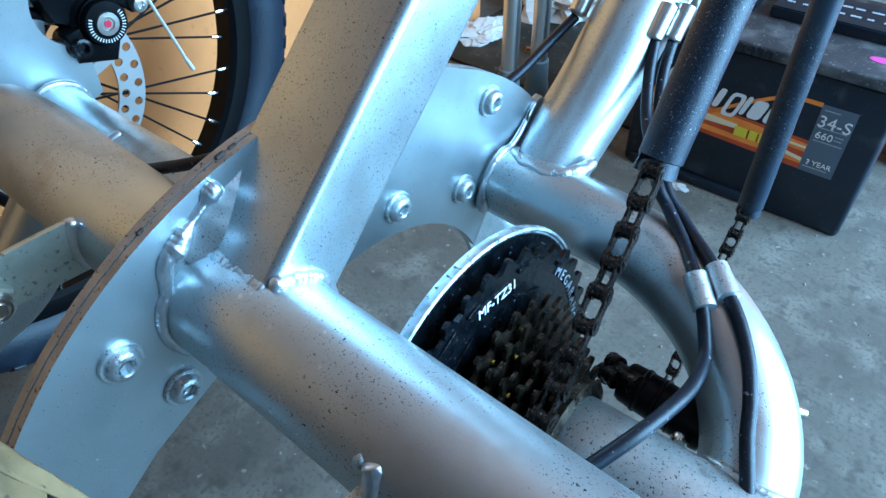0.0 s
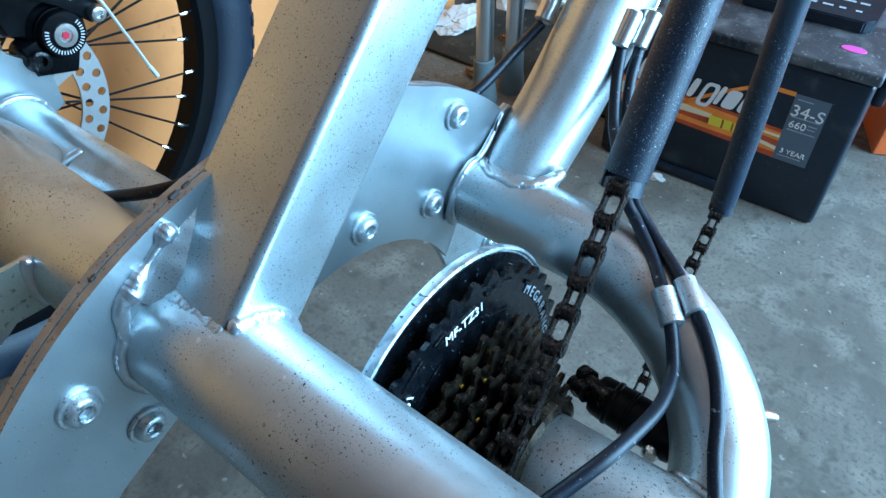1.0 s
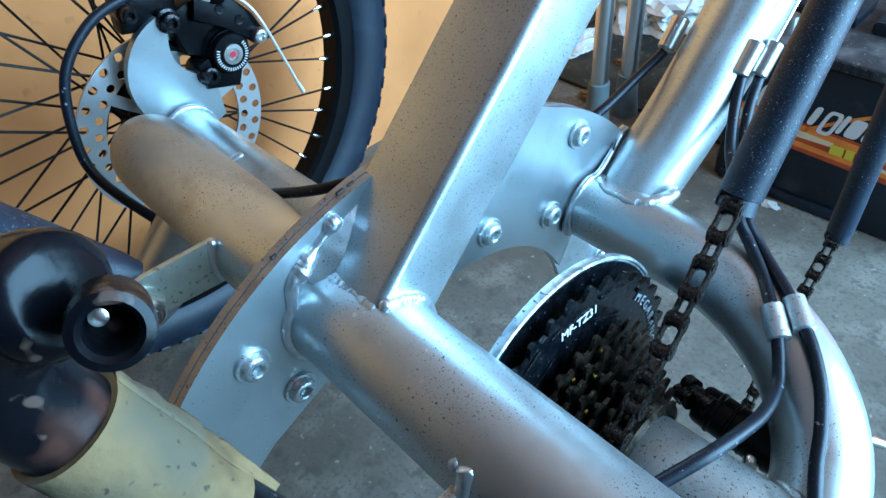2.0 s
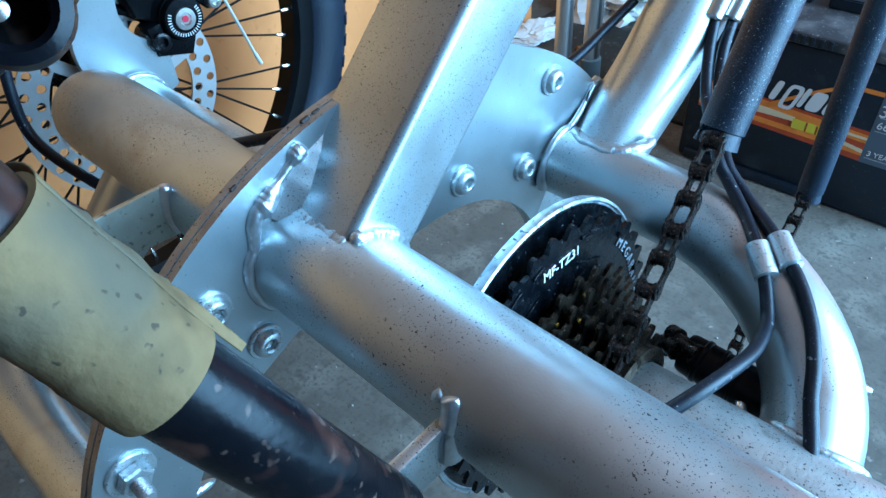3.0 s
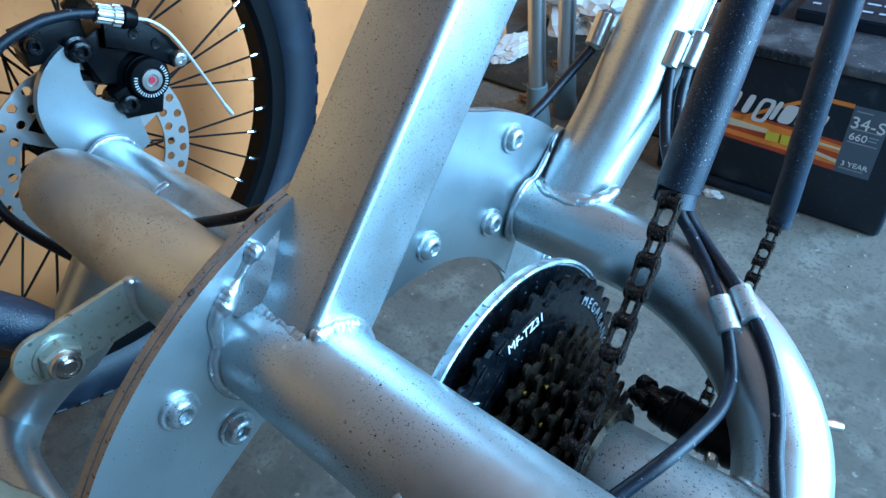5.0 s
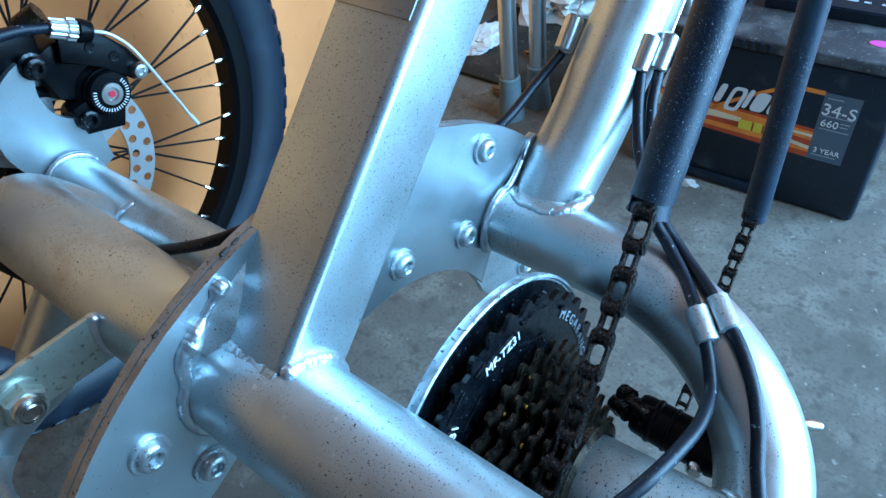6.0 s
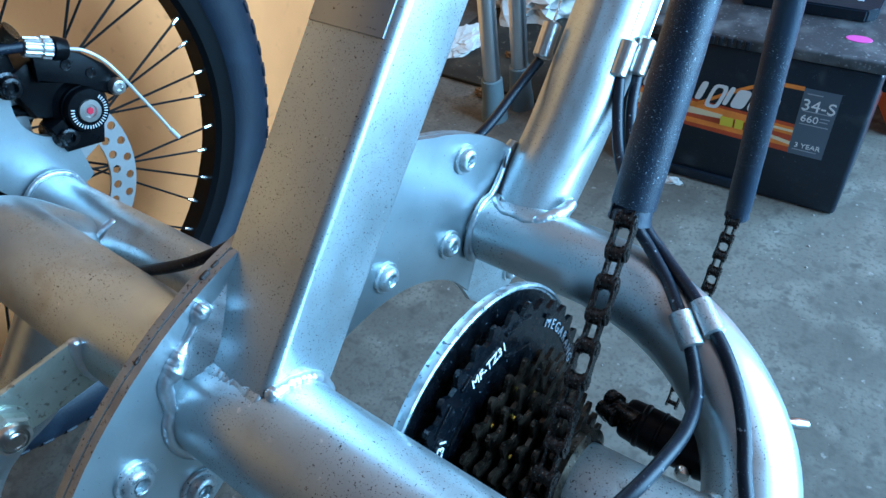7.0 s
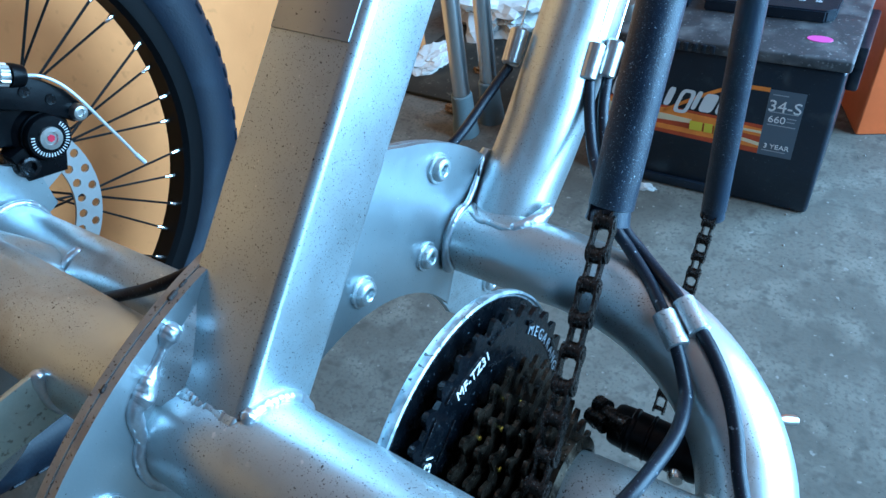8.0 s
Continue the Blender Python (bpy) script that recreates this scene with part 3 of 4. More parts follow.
def axle_housing():
    m = axle_pose(0.0)
    hub_dir = Vector((1, 0.05, 0)).normalized()
    hub_at = Vector((0.1125, 0.15, 0.238))
    hp = frame_at(hub_at, (0, 0, 1), hub_dir) @ pose(0, 0, 0, 0, -90, 0)
    part("axle_housing", lathe([(0, 0.001), (0.0225, 0.001), (0.0235, 0.0), (0.0249, 0.0008), (0.0255, 0.003), (0.0255, 0.2), (0.024, 0.202), (0, 0.202)], hp, 56), HUB, trike, "dusty silver axle housing")
    part("axle_housing", lathe([(0, -0.285), (0.0212, -0.285), (0.0212, -0.075), (0, -0.075)], m, 44), SILVER, trike, "silver axle housing tube")
    part("axle_rod", lathe([(0, -0.36), (0.008, -0.36), (0.008, -0.2), (0, -0.2)], m, 20), STEEL, trike)
    p = [hp @ Vector((0.063 + 0.0025 * math.sin(k * 1.3), 0.0252 * math.cos(radians(g)), 0.0252 * math.sin(radians(g)))) for k, g in enumerate(range(60, 150, 14))]
    weld("weld", p, 0.0022, trike, seed=11, lump=0.45)
    # bead where the hoop lands on the housing
    run = []
    v = Vector((0, -math.cos(0.45), -math.sin(0.45)))
    for g in range(-20, 201, 20):
        q = Vector((0.1928, 0.1671, 0.2314)) + Vector((math.cos(radians(g)), 0, 0)) * 0.0222 + Vector((0, -math.sin(0.45), math.cos(0.45))) * 0.0222 * math.sin(radians(g))
        for k in range(240):
            w = q + v * (-0.07 + 0.0005 * k)
            if ((w - hub_at) - hub_dir * (w - hub_at).dot(hub_dir)).length < 0.0258:
                break
        run.append(w)
    weld("weld", run, 0.0028, trike, seed=31, ripple=0.03, lump=0.4, mat=SILVER)
    s = [axle(-0.21) + Vector((0.004 * math.cos(radians(g)), 0.0196 * math.cos(radians(g)), 0.0196 * math.sin(radians(g)))) for g in range(92, 142, 12)]
    weld("weld", s, 0.0038, trike, seed=12, lump=0.35)


def wheel():
    m = axle_pose(-0.356)
    m.translation = Vector((-0.356, 0.125, 0.272))
    prof = [(0.192, -0.010), (0.192, 0.010), (0.196, 0.0145), (0.209, 0.0165), (0.212, 0.015), (0.212, -0.015), (0.209, -0.0165), (0.196, -0.0145), (0.192, -0.010)]
    w = part("wheel", lathe(prof, m, 96), RIM, trike, "black rimmed spoked wheel with black tyre")
    tp = []
    for g in range(-148, 149, 8):
        a = radians(g)
        tp.append((0.2335 + 0.0285 * math.cos(a), 0.0228 * math.sin(a)))
    part("tyre", lathe(tp, m, 120), RUBBER, w, "black ribbed rubber tyre")
    knob = box((-0.006, -0.0052, -0.0012), (0.006, 0.0052, 0.0012), 0.0006)
    me = bpy.data.meshes.new("tread_block")
    knob.to_mesh(me)
    knob.free()
    for i in range(72):
        for s in (-1, 0, 1):
            g = 2 * math.pi * (i + 0.5 * (s == 0)) / 72
            a = radians(44 * s)
            r = 0.2355 + 0.0262 * math.cos(a)
            q = m @ pose(0, 0, 0, math.degrees(g), 0, 0) @ Matrix.Translation((0.0222 * math.sin(a), 0, r)) @ pose(0, 0, 0, 0, 44 * s, 0)
            piece("tread_block", me, RUBBER, w, m=q)
    part("hub", lathe([(0, 0.03), (0.012, 0.03), (0.014, 0.022), (0.026, 0.02), (0.026, 0.017), (0.013, 0.012), (0.013, -0.02), (0.026, -0.024), (0.026, -0.028), (0, -0.03)], m, 32), BLACK, w)
    bm = sweep([(0, 0, 0), (1, 0, 0)], 0.0011, 6)
    sp = bpy.data.meshes.new("spoke")
    bm.to_mesh(sp)
    bm.free()
    nb = lathe([(0, 0), (0.0021, 0), (0.0023, 0.004), (0.0017, 0.010), (0.0012, 0.011)], Matrix(), 8)
    nm = bpy.data.meshes.new("nipple")
    nb.to_mesh(nm)
    nb.free()
    flat_y, flat_z = m.to_3x3() @ Vector((0, 1, 0)), m.to_3x3() @ Vector((0, 0, 1))
    base = math.atan2(flat_y.z, flat_y.y)
    turn = 1 if flat_z.z * flat_y.y - flat_z.y * flat_y.z > 0 else -1
    for i in range(44):
        g = (radians(3.5) + 2 * math.pi * i / 44 - base) * turn
        side = 0.019 if i % 2 else -0.026
        lean = radians(52) * (1 if (i // 2) % 2 else -1)
        a = m @ Vector((side, 0.024 * math.cos(g + lean), 0.024 * math.sin(g + lean)))
        b = m @ Vector((0.004 if i % 2 else -0.004, 0.193 * math.cos(g), 0.193 * math.sin(g)))
        d = b - a
        rot = d.to_track_quat("X", "Z").to_matrix().to_4x4()
        piece("spoke", sp, SPOKE, w, m=Matrix.Translation(a) @ rot @ Matrix.Diagonal((d.length, 1, 1, 1)))
        piece("nipple", nm, NIPPLE, w, m=Matrix.Translation(b) @ rot @ pose(0, 0, 0, 0, 0, 180))
    return w


def rotor():
    """A drilled disc with curved arms."""
    m = axle_pose(-0.318)
    bm = bmesh.new()
    t = 0.0009

    def P(r, g, x):
        return bm.verts.new(m @ Vector((x, r * math.cos(g), r * math.sin(g))))

    n = 30
    for i in range(n):
        for row, (ra, rb) in enumerate(((0.0575, 0.0685), (0.0685, 0.08))):
            off = 0.5 * row
            g0, g1 = 2 * math.pi * (i + off) / n, 2 * math.pi * (i + 1 + off) / n
            gm, rm = (g0 + g1) / 2, (ra + rb) / 2
            ring = [(ra, g0), (ra, gm), (ra, g1), (rm, g1), (rb, g1), (rb, gm), (rb, g0), (rm, g0)]
            hr = 0.0036
            lev = []
            for x in (-t, t):
                o = [P(r, g, x) for r, g in ring]
                c = []
                for k in range(8):
                    q = -0.75 * math.pi + k * math.pi / 4
                    c.append(P(rm + hr * math.sin(q), gm + hr * math.cos(q) / rm, x))
                lev.append((o, c))
                for k in range(8):
                    j = (k + 1) % 8
                    bm.faces.new((o[k], o[j], c[j], c[k]))
            (oa, ca), (ob_, cb) = lev
            for k in range(8):
                j = (k + 1) % 8
                bm.faces.new((ca[k], ca[j], cb[j], cb[k]))
            for k in ((4, 5), (5, 6)) if row else ((0, 1), (1, 2)):
                bm.faces.new((oa[k[0]], oa[k[1]], ob_[k[1]], ob_[k[0]]))
    bmesh.ops.remove_doubles(bm, verts=bm.verts[:], dist=0.00005)
    disc = part("brake_rotor", bm, ROTOR, trike, "drilled steel brake disc", False)
    for i in range(6):
        g = 2 * math.pi * i / 6
        bm = bmesh.new()
        prev = None
        for r, dg in ((0.018, 0.0), (0.03, 0.12), (0.045, 0.2), (0.0585, 0.22)):
            w = 0.0045 / r
            cur = [bm.verts.new(m @ Vector((x, r * math.cos(g + dg + k), r * math.sin(g + dg + k)))) for k, x in ((-w, -t), (w, -t), (w, t), (-w, t))]
            if prev:
                for k in range(4):
                    bm.faces.new((prev[k], prev[(k + 1) % 4], cur[(k + 1) % 4], cur[k]))
            prev = cur
        part("rotor_arm", bm, ROTOR, disc, "", False)
    part("rotor_carrier", lathe([(0.012, -t), (0.022, -t), (0.022, t), (0.012, t), (0.012, -t)], m, 36), BLACK, disc)


def caliper():
    x = -0.298
    outline = arc(0.148, 0.311, 0.0485, 92, 290, 28)
    outline += [(0.163, 0.274), (0.1645, 0.3)]
    outline += arc(0.166, 0.331, 0.028, 268, 122, 18)
    part("caliper_mount", slab(outline, x - 0.007, x, 0.0009), PLATE, trike, "pale silver crescent brake mount")
    m = axle_pose(-0.296)
    weld("weld", [m @ Vector((0.001, 0.0232 * math.cos(radians(g)), 0.0232 * math.sin(radians(g)))) for g in range(0, 352, 16)], 0.0024, trike, seed=15)
    part("mount_stub", lathe([(0.0205, -0.004), (0.0222, -0.002), (0.0218, 0.006), (0.0212, 0.012)], m, 44), SILVER, trike)
    # body: a moulded housing with a round dial boss, an arm above and two feet
    body = [(0.15, 0.322), (0.166, 0.312), (0.186, 0.304), (0.197, 0.312), (0.199, 0.33), (0.194, 0.346), (0.18, 0.356), (0.164, 0.36), (0.152, 0.357), (0.146, 0.342)]
    cal = part("brake_caliper", slab(body, -0.33, -0.3, 0.004), BLACK, trike, "black mechanical disc brake caliper")
    X = Matrix.Translation((-0.3, 0.1804, 0.3149))
    part("dial_boss", lathe([(0, -0.006), (0.021, -0.006), (0.0205, 0.0), (0.0175, 0.003), (0.0172, 0.006), (0, 0.006)], X, 40), BLACK, cal)
    part("adjuster_dial", lathe([(0, 0.004), (0.0162, 0.004), (0.0162, 0.0095), (0.0152, 0.0112), (0.0085, 0.0118), (0, 0.0118)], X, 40), BLACK, cal)
    part("dial_insert", lathe([(0, 0.0115), (0.0082, 0.0115), (0.008, 0.0132), (0.0048, 0.0134), (0.0042, 0.0122), (0, 0.0122)], X, 28), STEEL, cal)
    part("dial_socket", lathe([(0, 0.0121), (0.0028, 0.0121), (0.0027, 0.0128), (0, 0.0128)], X, 6), RED, cal)
    for i in range(26):
        part("print_bar", box((0.0114, -0.0003, -0.0013), (0.0121, 0.0003, 0.0013), 0, X @ pose(0, 0, 0, 9.5 * i + 60, 0, 0) @ Matrix.Translation((0, 0, 0.0122))), WHITE, cal, "", False)
    for y, z, k in ((0.1441, 0.3527, 1.0), (0.1596, 0.3034, 1.0), (0.118, 0.368, 0.8)):
        mm = Matrix.Translation((x + 0.001, y, z))
        part("bolt", lathe([(0, -0.02), (0.0092 * k, -0.02), (0.0092 * k, 0.0), (0.0072 * k, 0.001), (0.007 * k, 0.0065), (0.0058 * k, 0.0074), (0.0036 * k, 0.0074), (0.003 * k, 0.0038), (0, 0.0038)], mm, 26), COG_BLACK, cal, "black socket bolt")
    part("caliper_foot", slab([(0.155, 0.292), (0.182, 0.284), (0.19, 0.3), (0.176, 0.318), (0.152, 0.315)], -0.31, -0.294, 0.003), BLACK, cal)
    part("caliper_foot", slab([(0.112, 0.352), (0.13, 0.348), (0.156, 0.356), (0.158, 0.372), (0.14, 0.376), (0.114, 0.375)], -0.322, -0.303, 0.003), BLACK, cal)
    part("pad_carrier", sweep([(-0.316, 0.13, 0.335), (-0.316, 0.15, 0.325), (-0.316, 0.165, 0.312)], 0.004, 12), BLACK, cal)
    # arm with the cable clamp
    arm = [(0.16, 0.348), (0.185, 0.335), (0.202, 0.314), (0.211, 0.313), (0.2135, 0.322), (0.207, 0.338), (0.196, 0.352), (0.182, 0.362), (0.166, 0.366)]
    part("cable_arm", slab(arm, -0.297, -0.291, 0.0016), BLACK, cal)
    for y, z in ((0.182, 0.35), (0.195, 0.337)):
        part("arm_recess", lathe([(0, 0.0), (0.004, 0.0), (0.0036, 0.0008), (0, 0.0002)], Matrix.Translation((-0.291, y, z)), 18), COG_BLACK, cal)
    part("clamp_bolt", lathe([(0, -0.004), (0.0062, -0.004), (0.0062, 0.002), (0.005, 0.0045), (0.003, 0.0048), (0.0024, 0.003), (0, 0.003)], Matrix.Translation((-0.29, 0.2069, 0.32)), 22), STEEL, cal)
    wire = [(-0.292, 0.188, 0.359), (-0.288, 0.197, 0.354), (-0.287, 0.206, 0.342), (-0.286, 0.2125, 0.325), (-0.288, 0.219, 0.305), (-0.293, 0.228, 0.28), (-0.295, 0.233, 0.264)]
    part("inner_cable", sweep(spline(wire, 6), 0.0012, 8), WIRE, cal, "bare silver brake wire end")
    part("wire_cap", sweep([wire[-1], Vector(wire[-1]) + Vector((-0.001, 0.004, -0.011))], 0.0018, 10), WIRE, cal)
    d = Vector((0, 0.0246, -0.014)).normalized()
    a = Vector((-0.292, 0.163, 0.373))
    knurl = bmesh.new()
    across = d.orthogonal().normalized()
    over = d.cross(across)
    rings = []
    for along, r in ((0.0, 0.005), (0.0006, 0.0066), (0.0105, 0.0068), (0.0112, 0.0062), (0.0118, 0.0078), (0.0175, 0.0078), (0.0182, 0.0062)):
        ring = []
        for k in range(48):
            g = 2 * math.pi * k / 48
            q = r * (1.0 if (k // 2) % 2 or r < 0.0063 else 0.85)
            ring.append(knurl.verts.new(a + d * along + (across * math.cos(g) + over * math.sin(g)) * q))
        rings.append(ring)
    for p, q in zip(rings, rings[1:]):
        for k in range(48):
            knurl.faces.new((p[k], p[(k + 1) % 48], q[(k + 1) % 48], q[k]))
    knurl.faces.new(rings[0])
    knurl.faces.new(rings[-1])
    part("barrel_adjuster", knurl, STEEL, cal, "knurled silver barrel adjuster", False)
    part("barrel_seat", sweep([a + d * 0.019, a + d * 0.021, a + d * 0.028], [0.0078, 0.0082, 0.007], 20), BLACK, cal)
    part("arm_pivot", sweep([(-0.3, 0.15, 0.378), (-0.292, 0.163, 0.384)], [0.006, 0.0068], 18), COG_BROWN, cal)
    hose = [(-0.292, 0.164, 0.3725), (-0.291, 0.144, 0.379), (-0.29, 0.12, 0.381), (-0.288, 0.09, 0.374), (-0.283, 0.062, 0.352), (-0.275, 0.048, 0.318), (-0.26, 0.045, 0.288), (-0.22, 0.06, 0.262), (-0.19, 0.075, 0.25)]
    part("brake_hose", sweep(spline(hose, 8), 0.0036, 14), CABLE, cal, "black brake cable housing")


def link_mesh(outer):
    bm = bmesh.new()
    half = 0.00635
    w = 0.0032 if outer else 0.002
    for s in (-1, 1):
        prof = []
        for k in range(9):
            g = radians(-90 + 180 * k / 8)
            prof.append((half + 0.0044 * math.cos(g), 0.0044 * math.sin(g)))
        prof += [(0.0022, 0.0027), (-0.0022, 0.0027)]
        for k in range(9):
            g = radians(90 + 180 * k / 8)
            prof.append((-half + 0.0044 * math.cos(g), 0.0044 * math.sin(g)))
        prof += [(-0.0022, -0.0027), (0.0022, -0.0027)]
        slab(prof, s * w, s * (w + 0.0012), bm=bm)
    for s in (-1, 1):
        mm = Matrix.Translation((0, s * half, 0))
        if outer:
            lathe([(0, -0.0047), (0.0019, -0.0047), (0.0019, 0.0047), (0, 0.0047)], mm, 10, bm)
        else:
            lathe([(0, -0.0023), (0.0036, -0.0023), (0.0036, 0.0023), (0, 0.0023)], mm, 14, bm)
    bmesh.ops.recalc_face_normals(bm, faces=bm.faces)
    me = bpy.data.meshes.new("chain_link")
    bm.to_mesh(me)
    bm.free()
    return me


TWIST = radians(5)


def chain_run(chain, meshes, points, start=0):
    """Links of half an inch along a line."""
    pts = [Vector(p) for p in points]
    fine = [a.lerp(b, k / 60) for a, b in zip(pts, pts[1:]) for k in range(60)] + [pts[-1]]
    pins = [fine[0]]
    for b in fine[1:]:
        if (b - pins[-1]).length >= 0.0137:
            pins.append(b)
    for i, (a, b) in enumerate(zip(pins, pins[1:])):
        d = (b - a).normalized()
        x = (AX_DIR - d * AX_DIR.dot(d)).normalized()
        x = Matrix.Rotation(TWIST, 3, d) @ x
        m = Matrix((x, d, x.cross(d))).transposed().to_4x4()
        m = m @ Matrix.Scale(1.08, 4)
        m.translation = (a + b) / 2
        piece("chain_link", meshes[(i + start) % 2], CHAIN, chain, m=m)


def chains():
    m = FW
    r, x = 0.0297, 0.0458
    flat_y, flat_z = m.to_3x3() @ Vector((0, 1, 0)), m.to_3x3() @ Vector((0, 0, 1))
    base = math.degrees(math.atan2(flat_y.z, flat_y.y))
    side = 1 if flat_z.z * flat_y.y - flat_z.y * flat_y.z > 0 else -1

    def round_cog(g):
        a = radians((g - base) * side)
        return m @ Vector((x, r * math.cos(a), r * math.sin(a)))

    wrap = [round_cog(g) for g in range(112, 300, 8)]
    chain = part("chain", sweep([wrap[-2], wrap[-1]], 0.001, 6), CHAIN, trike, "oily brown roller chain")
    meshes = [link_mesh(False), link_mesh(True)]
    top = Vector((0.0955, 0.25, 0.342))
    chain_run(chain, meshes, [top] + wrap)
    chain_run(chain, meshes, [(0.102, 0.441, 0.19), (0.102, 0.406, 0.137), (0.103, 0.37, 0.03), (0.103, 0.36, 0.016)], 1)


def foam_sleeve(a, b, r, label):
    a, b = Vector(a), Vector(b)
    n = 40
    pts = [a.lerp(b, k / n) for k in range(n + 1)]
    rnd = random.Random(5)
    rad = [r * (1 + 0.012 * rnd.uniform(-1, 1)) for _ in pts]
    bm = sweep([pts[0] + (b - a).normalized() * 0.02] + pts, [r * 0.72] + rad, 28)
    part("chain_sleeve", bm, FOAM, trike, label)


def cables():
    one = [(0.045, 0.335, 0.348), (0.051, 0.322, 0.332), (0.061, 0.305, 0.318), (0.072, 0.29, 0.313), (0.09, 0.268, 0.305), (0.1, 0.262, 0.299), (0.116, 0.25, 0.293), (0.127, 0.238, 0.291), (0.136, 0.2275, 0.2895), (0.143, 0.219, 0.285), (0.148, 0.212, 0.281), (0.153, 0.202, 0.278), (0.156, 0.182, 0.282), (0.155, 0.162, 0.288), (0.151, 0.139, 0.292), (0.14, 0.11, 0.285)]
    part("cable_housing", sweep(spline(one, 8), 0.0032, 14), CABLE, trike, "black cable housing")
    two = [(0.052, 0.344, 0.345), (0.057, 0.327, 0.331), (0.066, 0.31, 0.318), (0.077, 0.294, 0.312), (0.093, 0.272, 0.303), (0.106, 0.265, 0.296), (0.118, 0.257, 0.293), (0.131, 0.247, 0.2925), (0.1414, 0.2378, 0.2915), (0.15, 0.2314, 0.2888), (0.1592, 0.2228, 0.2852), (0.169, 0.2111, 0.28), (0.1772, 0.1975, 0.2735), (0.1834, 0.1839, 0.267), (0.1926, 0.1674, 0.259), (0.198, 0.155, 0.252), (0.2, 0.12, 0.237)]
    part("cable_housing", sweep(spline(two, 8), 0.0032, 14), CABLE, trike, "black cable housing")
    for p, d in (((0.136, 0.2275, 0.2893), (0.64, -0.62, -0.3)), ((0.1419, 0.2375, 0.2917), (0.66, -0.6, -0.2))):
        d = Vector(d).normalized()
        p = Vector(p)
        bm = sweep([p - d * 0.0089, p - d * 0.0086, p, p + d * 0.0086, p + d * 0.0089], [0.0046, 0.0056, 0.0057, 0.0056, 0.0046], 22)
        part("cable_clip", bm, BOLT, trike, "crimped steel cable clip")
    # stops on the main tube
    up = Vector((0, 0.67, 0.74)).normalized()
    for p in ((0.0445, 0.339, 0.354), (0.0515, 0.348, 0.352), (-0.002, 0.335, 0.357)):
        p = Vector(p)
        bm = sweep([p - up * 0.011, p - up * 0.010, p + up * 0.009, p + up * 0.0105], [0.0045, 0.0055, 0.0055, 0.0035], 18)
        part("cable_stop", bm, STEEL, trike, "welded steel cable stop")
    part("cable_housing", sweep(spline([(-0.003, 0.328, 0.347), (-0.008, 0.309, 0.336), (-0.011, 0.281, 0.326), (-0.018, 0.262, 0.321), (-0.032, 0.238, 0.325), (-0.042, 0.2, 0.338), (-0.05, 0.117, 0.346), (-0.1, 0.094, 0.326), (-0.15, 0.09, 0.3), (-0.18, 0.1, 0.29)], 8), 0.003, 14), CABLE, trike, "black cable housing")
    for p in ((0.0445, 0.346, 0.362), (0.0515, 0.355, 0.36), (-0.002, 0.342, 0.364)):
        part("inner_cable", sweep([Vector(p), Vector(p) + up * 0.25], 0.0008, 6), STEEL, trike)


def derailleur():
    a, b = Vector((0.119, 0.2035, 0.2325)), Vector((0.168, 0.2035, 0.2305))
    ax = (b - a).normalized()
    L = (b - a).length
    prof = [(0, 0.0065), (0.03, 0.0098), (0.07, 0.0108), (0.2, 0.0112), (0.215, 0.0119), (0.25, 0.0119), (0.265, 0.0112), (0.7, 0.0116), (0.9, 0.0118), (0.96, 0.0112), (1.0, 0.008)]
    d = part("derailleur", sweep([a + ax * L * f for f, r in prof], [r for f, r in prof], 28), BLACK, trike, "black oily rear derailleur")
    for p in ((0.107, 0.2045, 0.229), (0.109, 0.2095, 0.234), (0.1125, 0.2005, 0.2345), (0.1145, 0.207, 0.2275)):
        part("pivot", sweep([Vector(p), Vector(p) + Vector((0.006, -0.003, 0.002))], [0.0046, 0.0052], 14), CHAIN, d)
    for f in (0.42, 0.62):
        q = a.lerp(b, f)
        part("band", sweep([q - ax * 0.0012, q - ax * 0.0006, q + ax * 0.0006, q + ax * 0.0012], [0.0112, 0.012, 0.012, 0.0112], 28), BLACK, d)
    part("knuckle", sweep([a + Vector((-0.004, 0.0, 0.004)), a + Vector((0.01, -0.004, 0.006))], [0.005, 0.0065], 10), CHAIN, d)
    part("mount_bolt", sweep([(0.156, 0.196, 0.2285), (0.158, 0.19, 0.2305), (0.1586, 0.188, 0.231)], [0.0044, 0.0044, 0.003], 16), NIPPLE, d, "shiny bolt end")
    # small steel bolt sticking out beside the hoop
    part("small_bolt_stub", sweep([(0.178, 0.245, 0.226), (0.191, 0.265, 0.203), (0.193, 0.268, 0.2), (0.1985, 0.274, 0.195)], [0.0022, 0.0022, 0.0034, 0.003], 12), STEEL, trike)


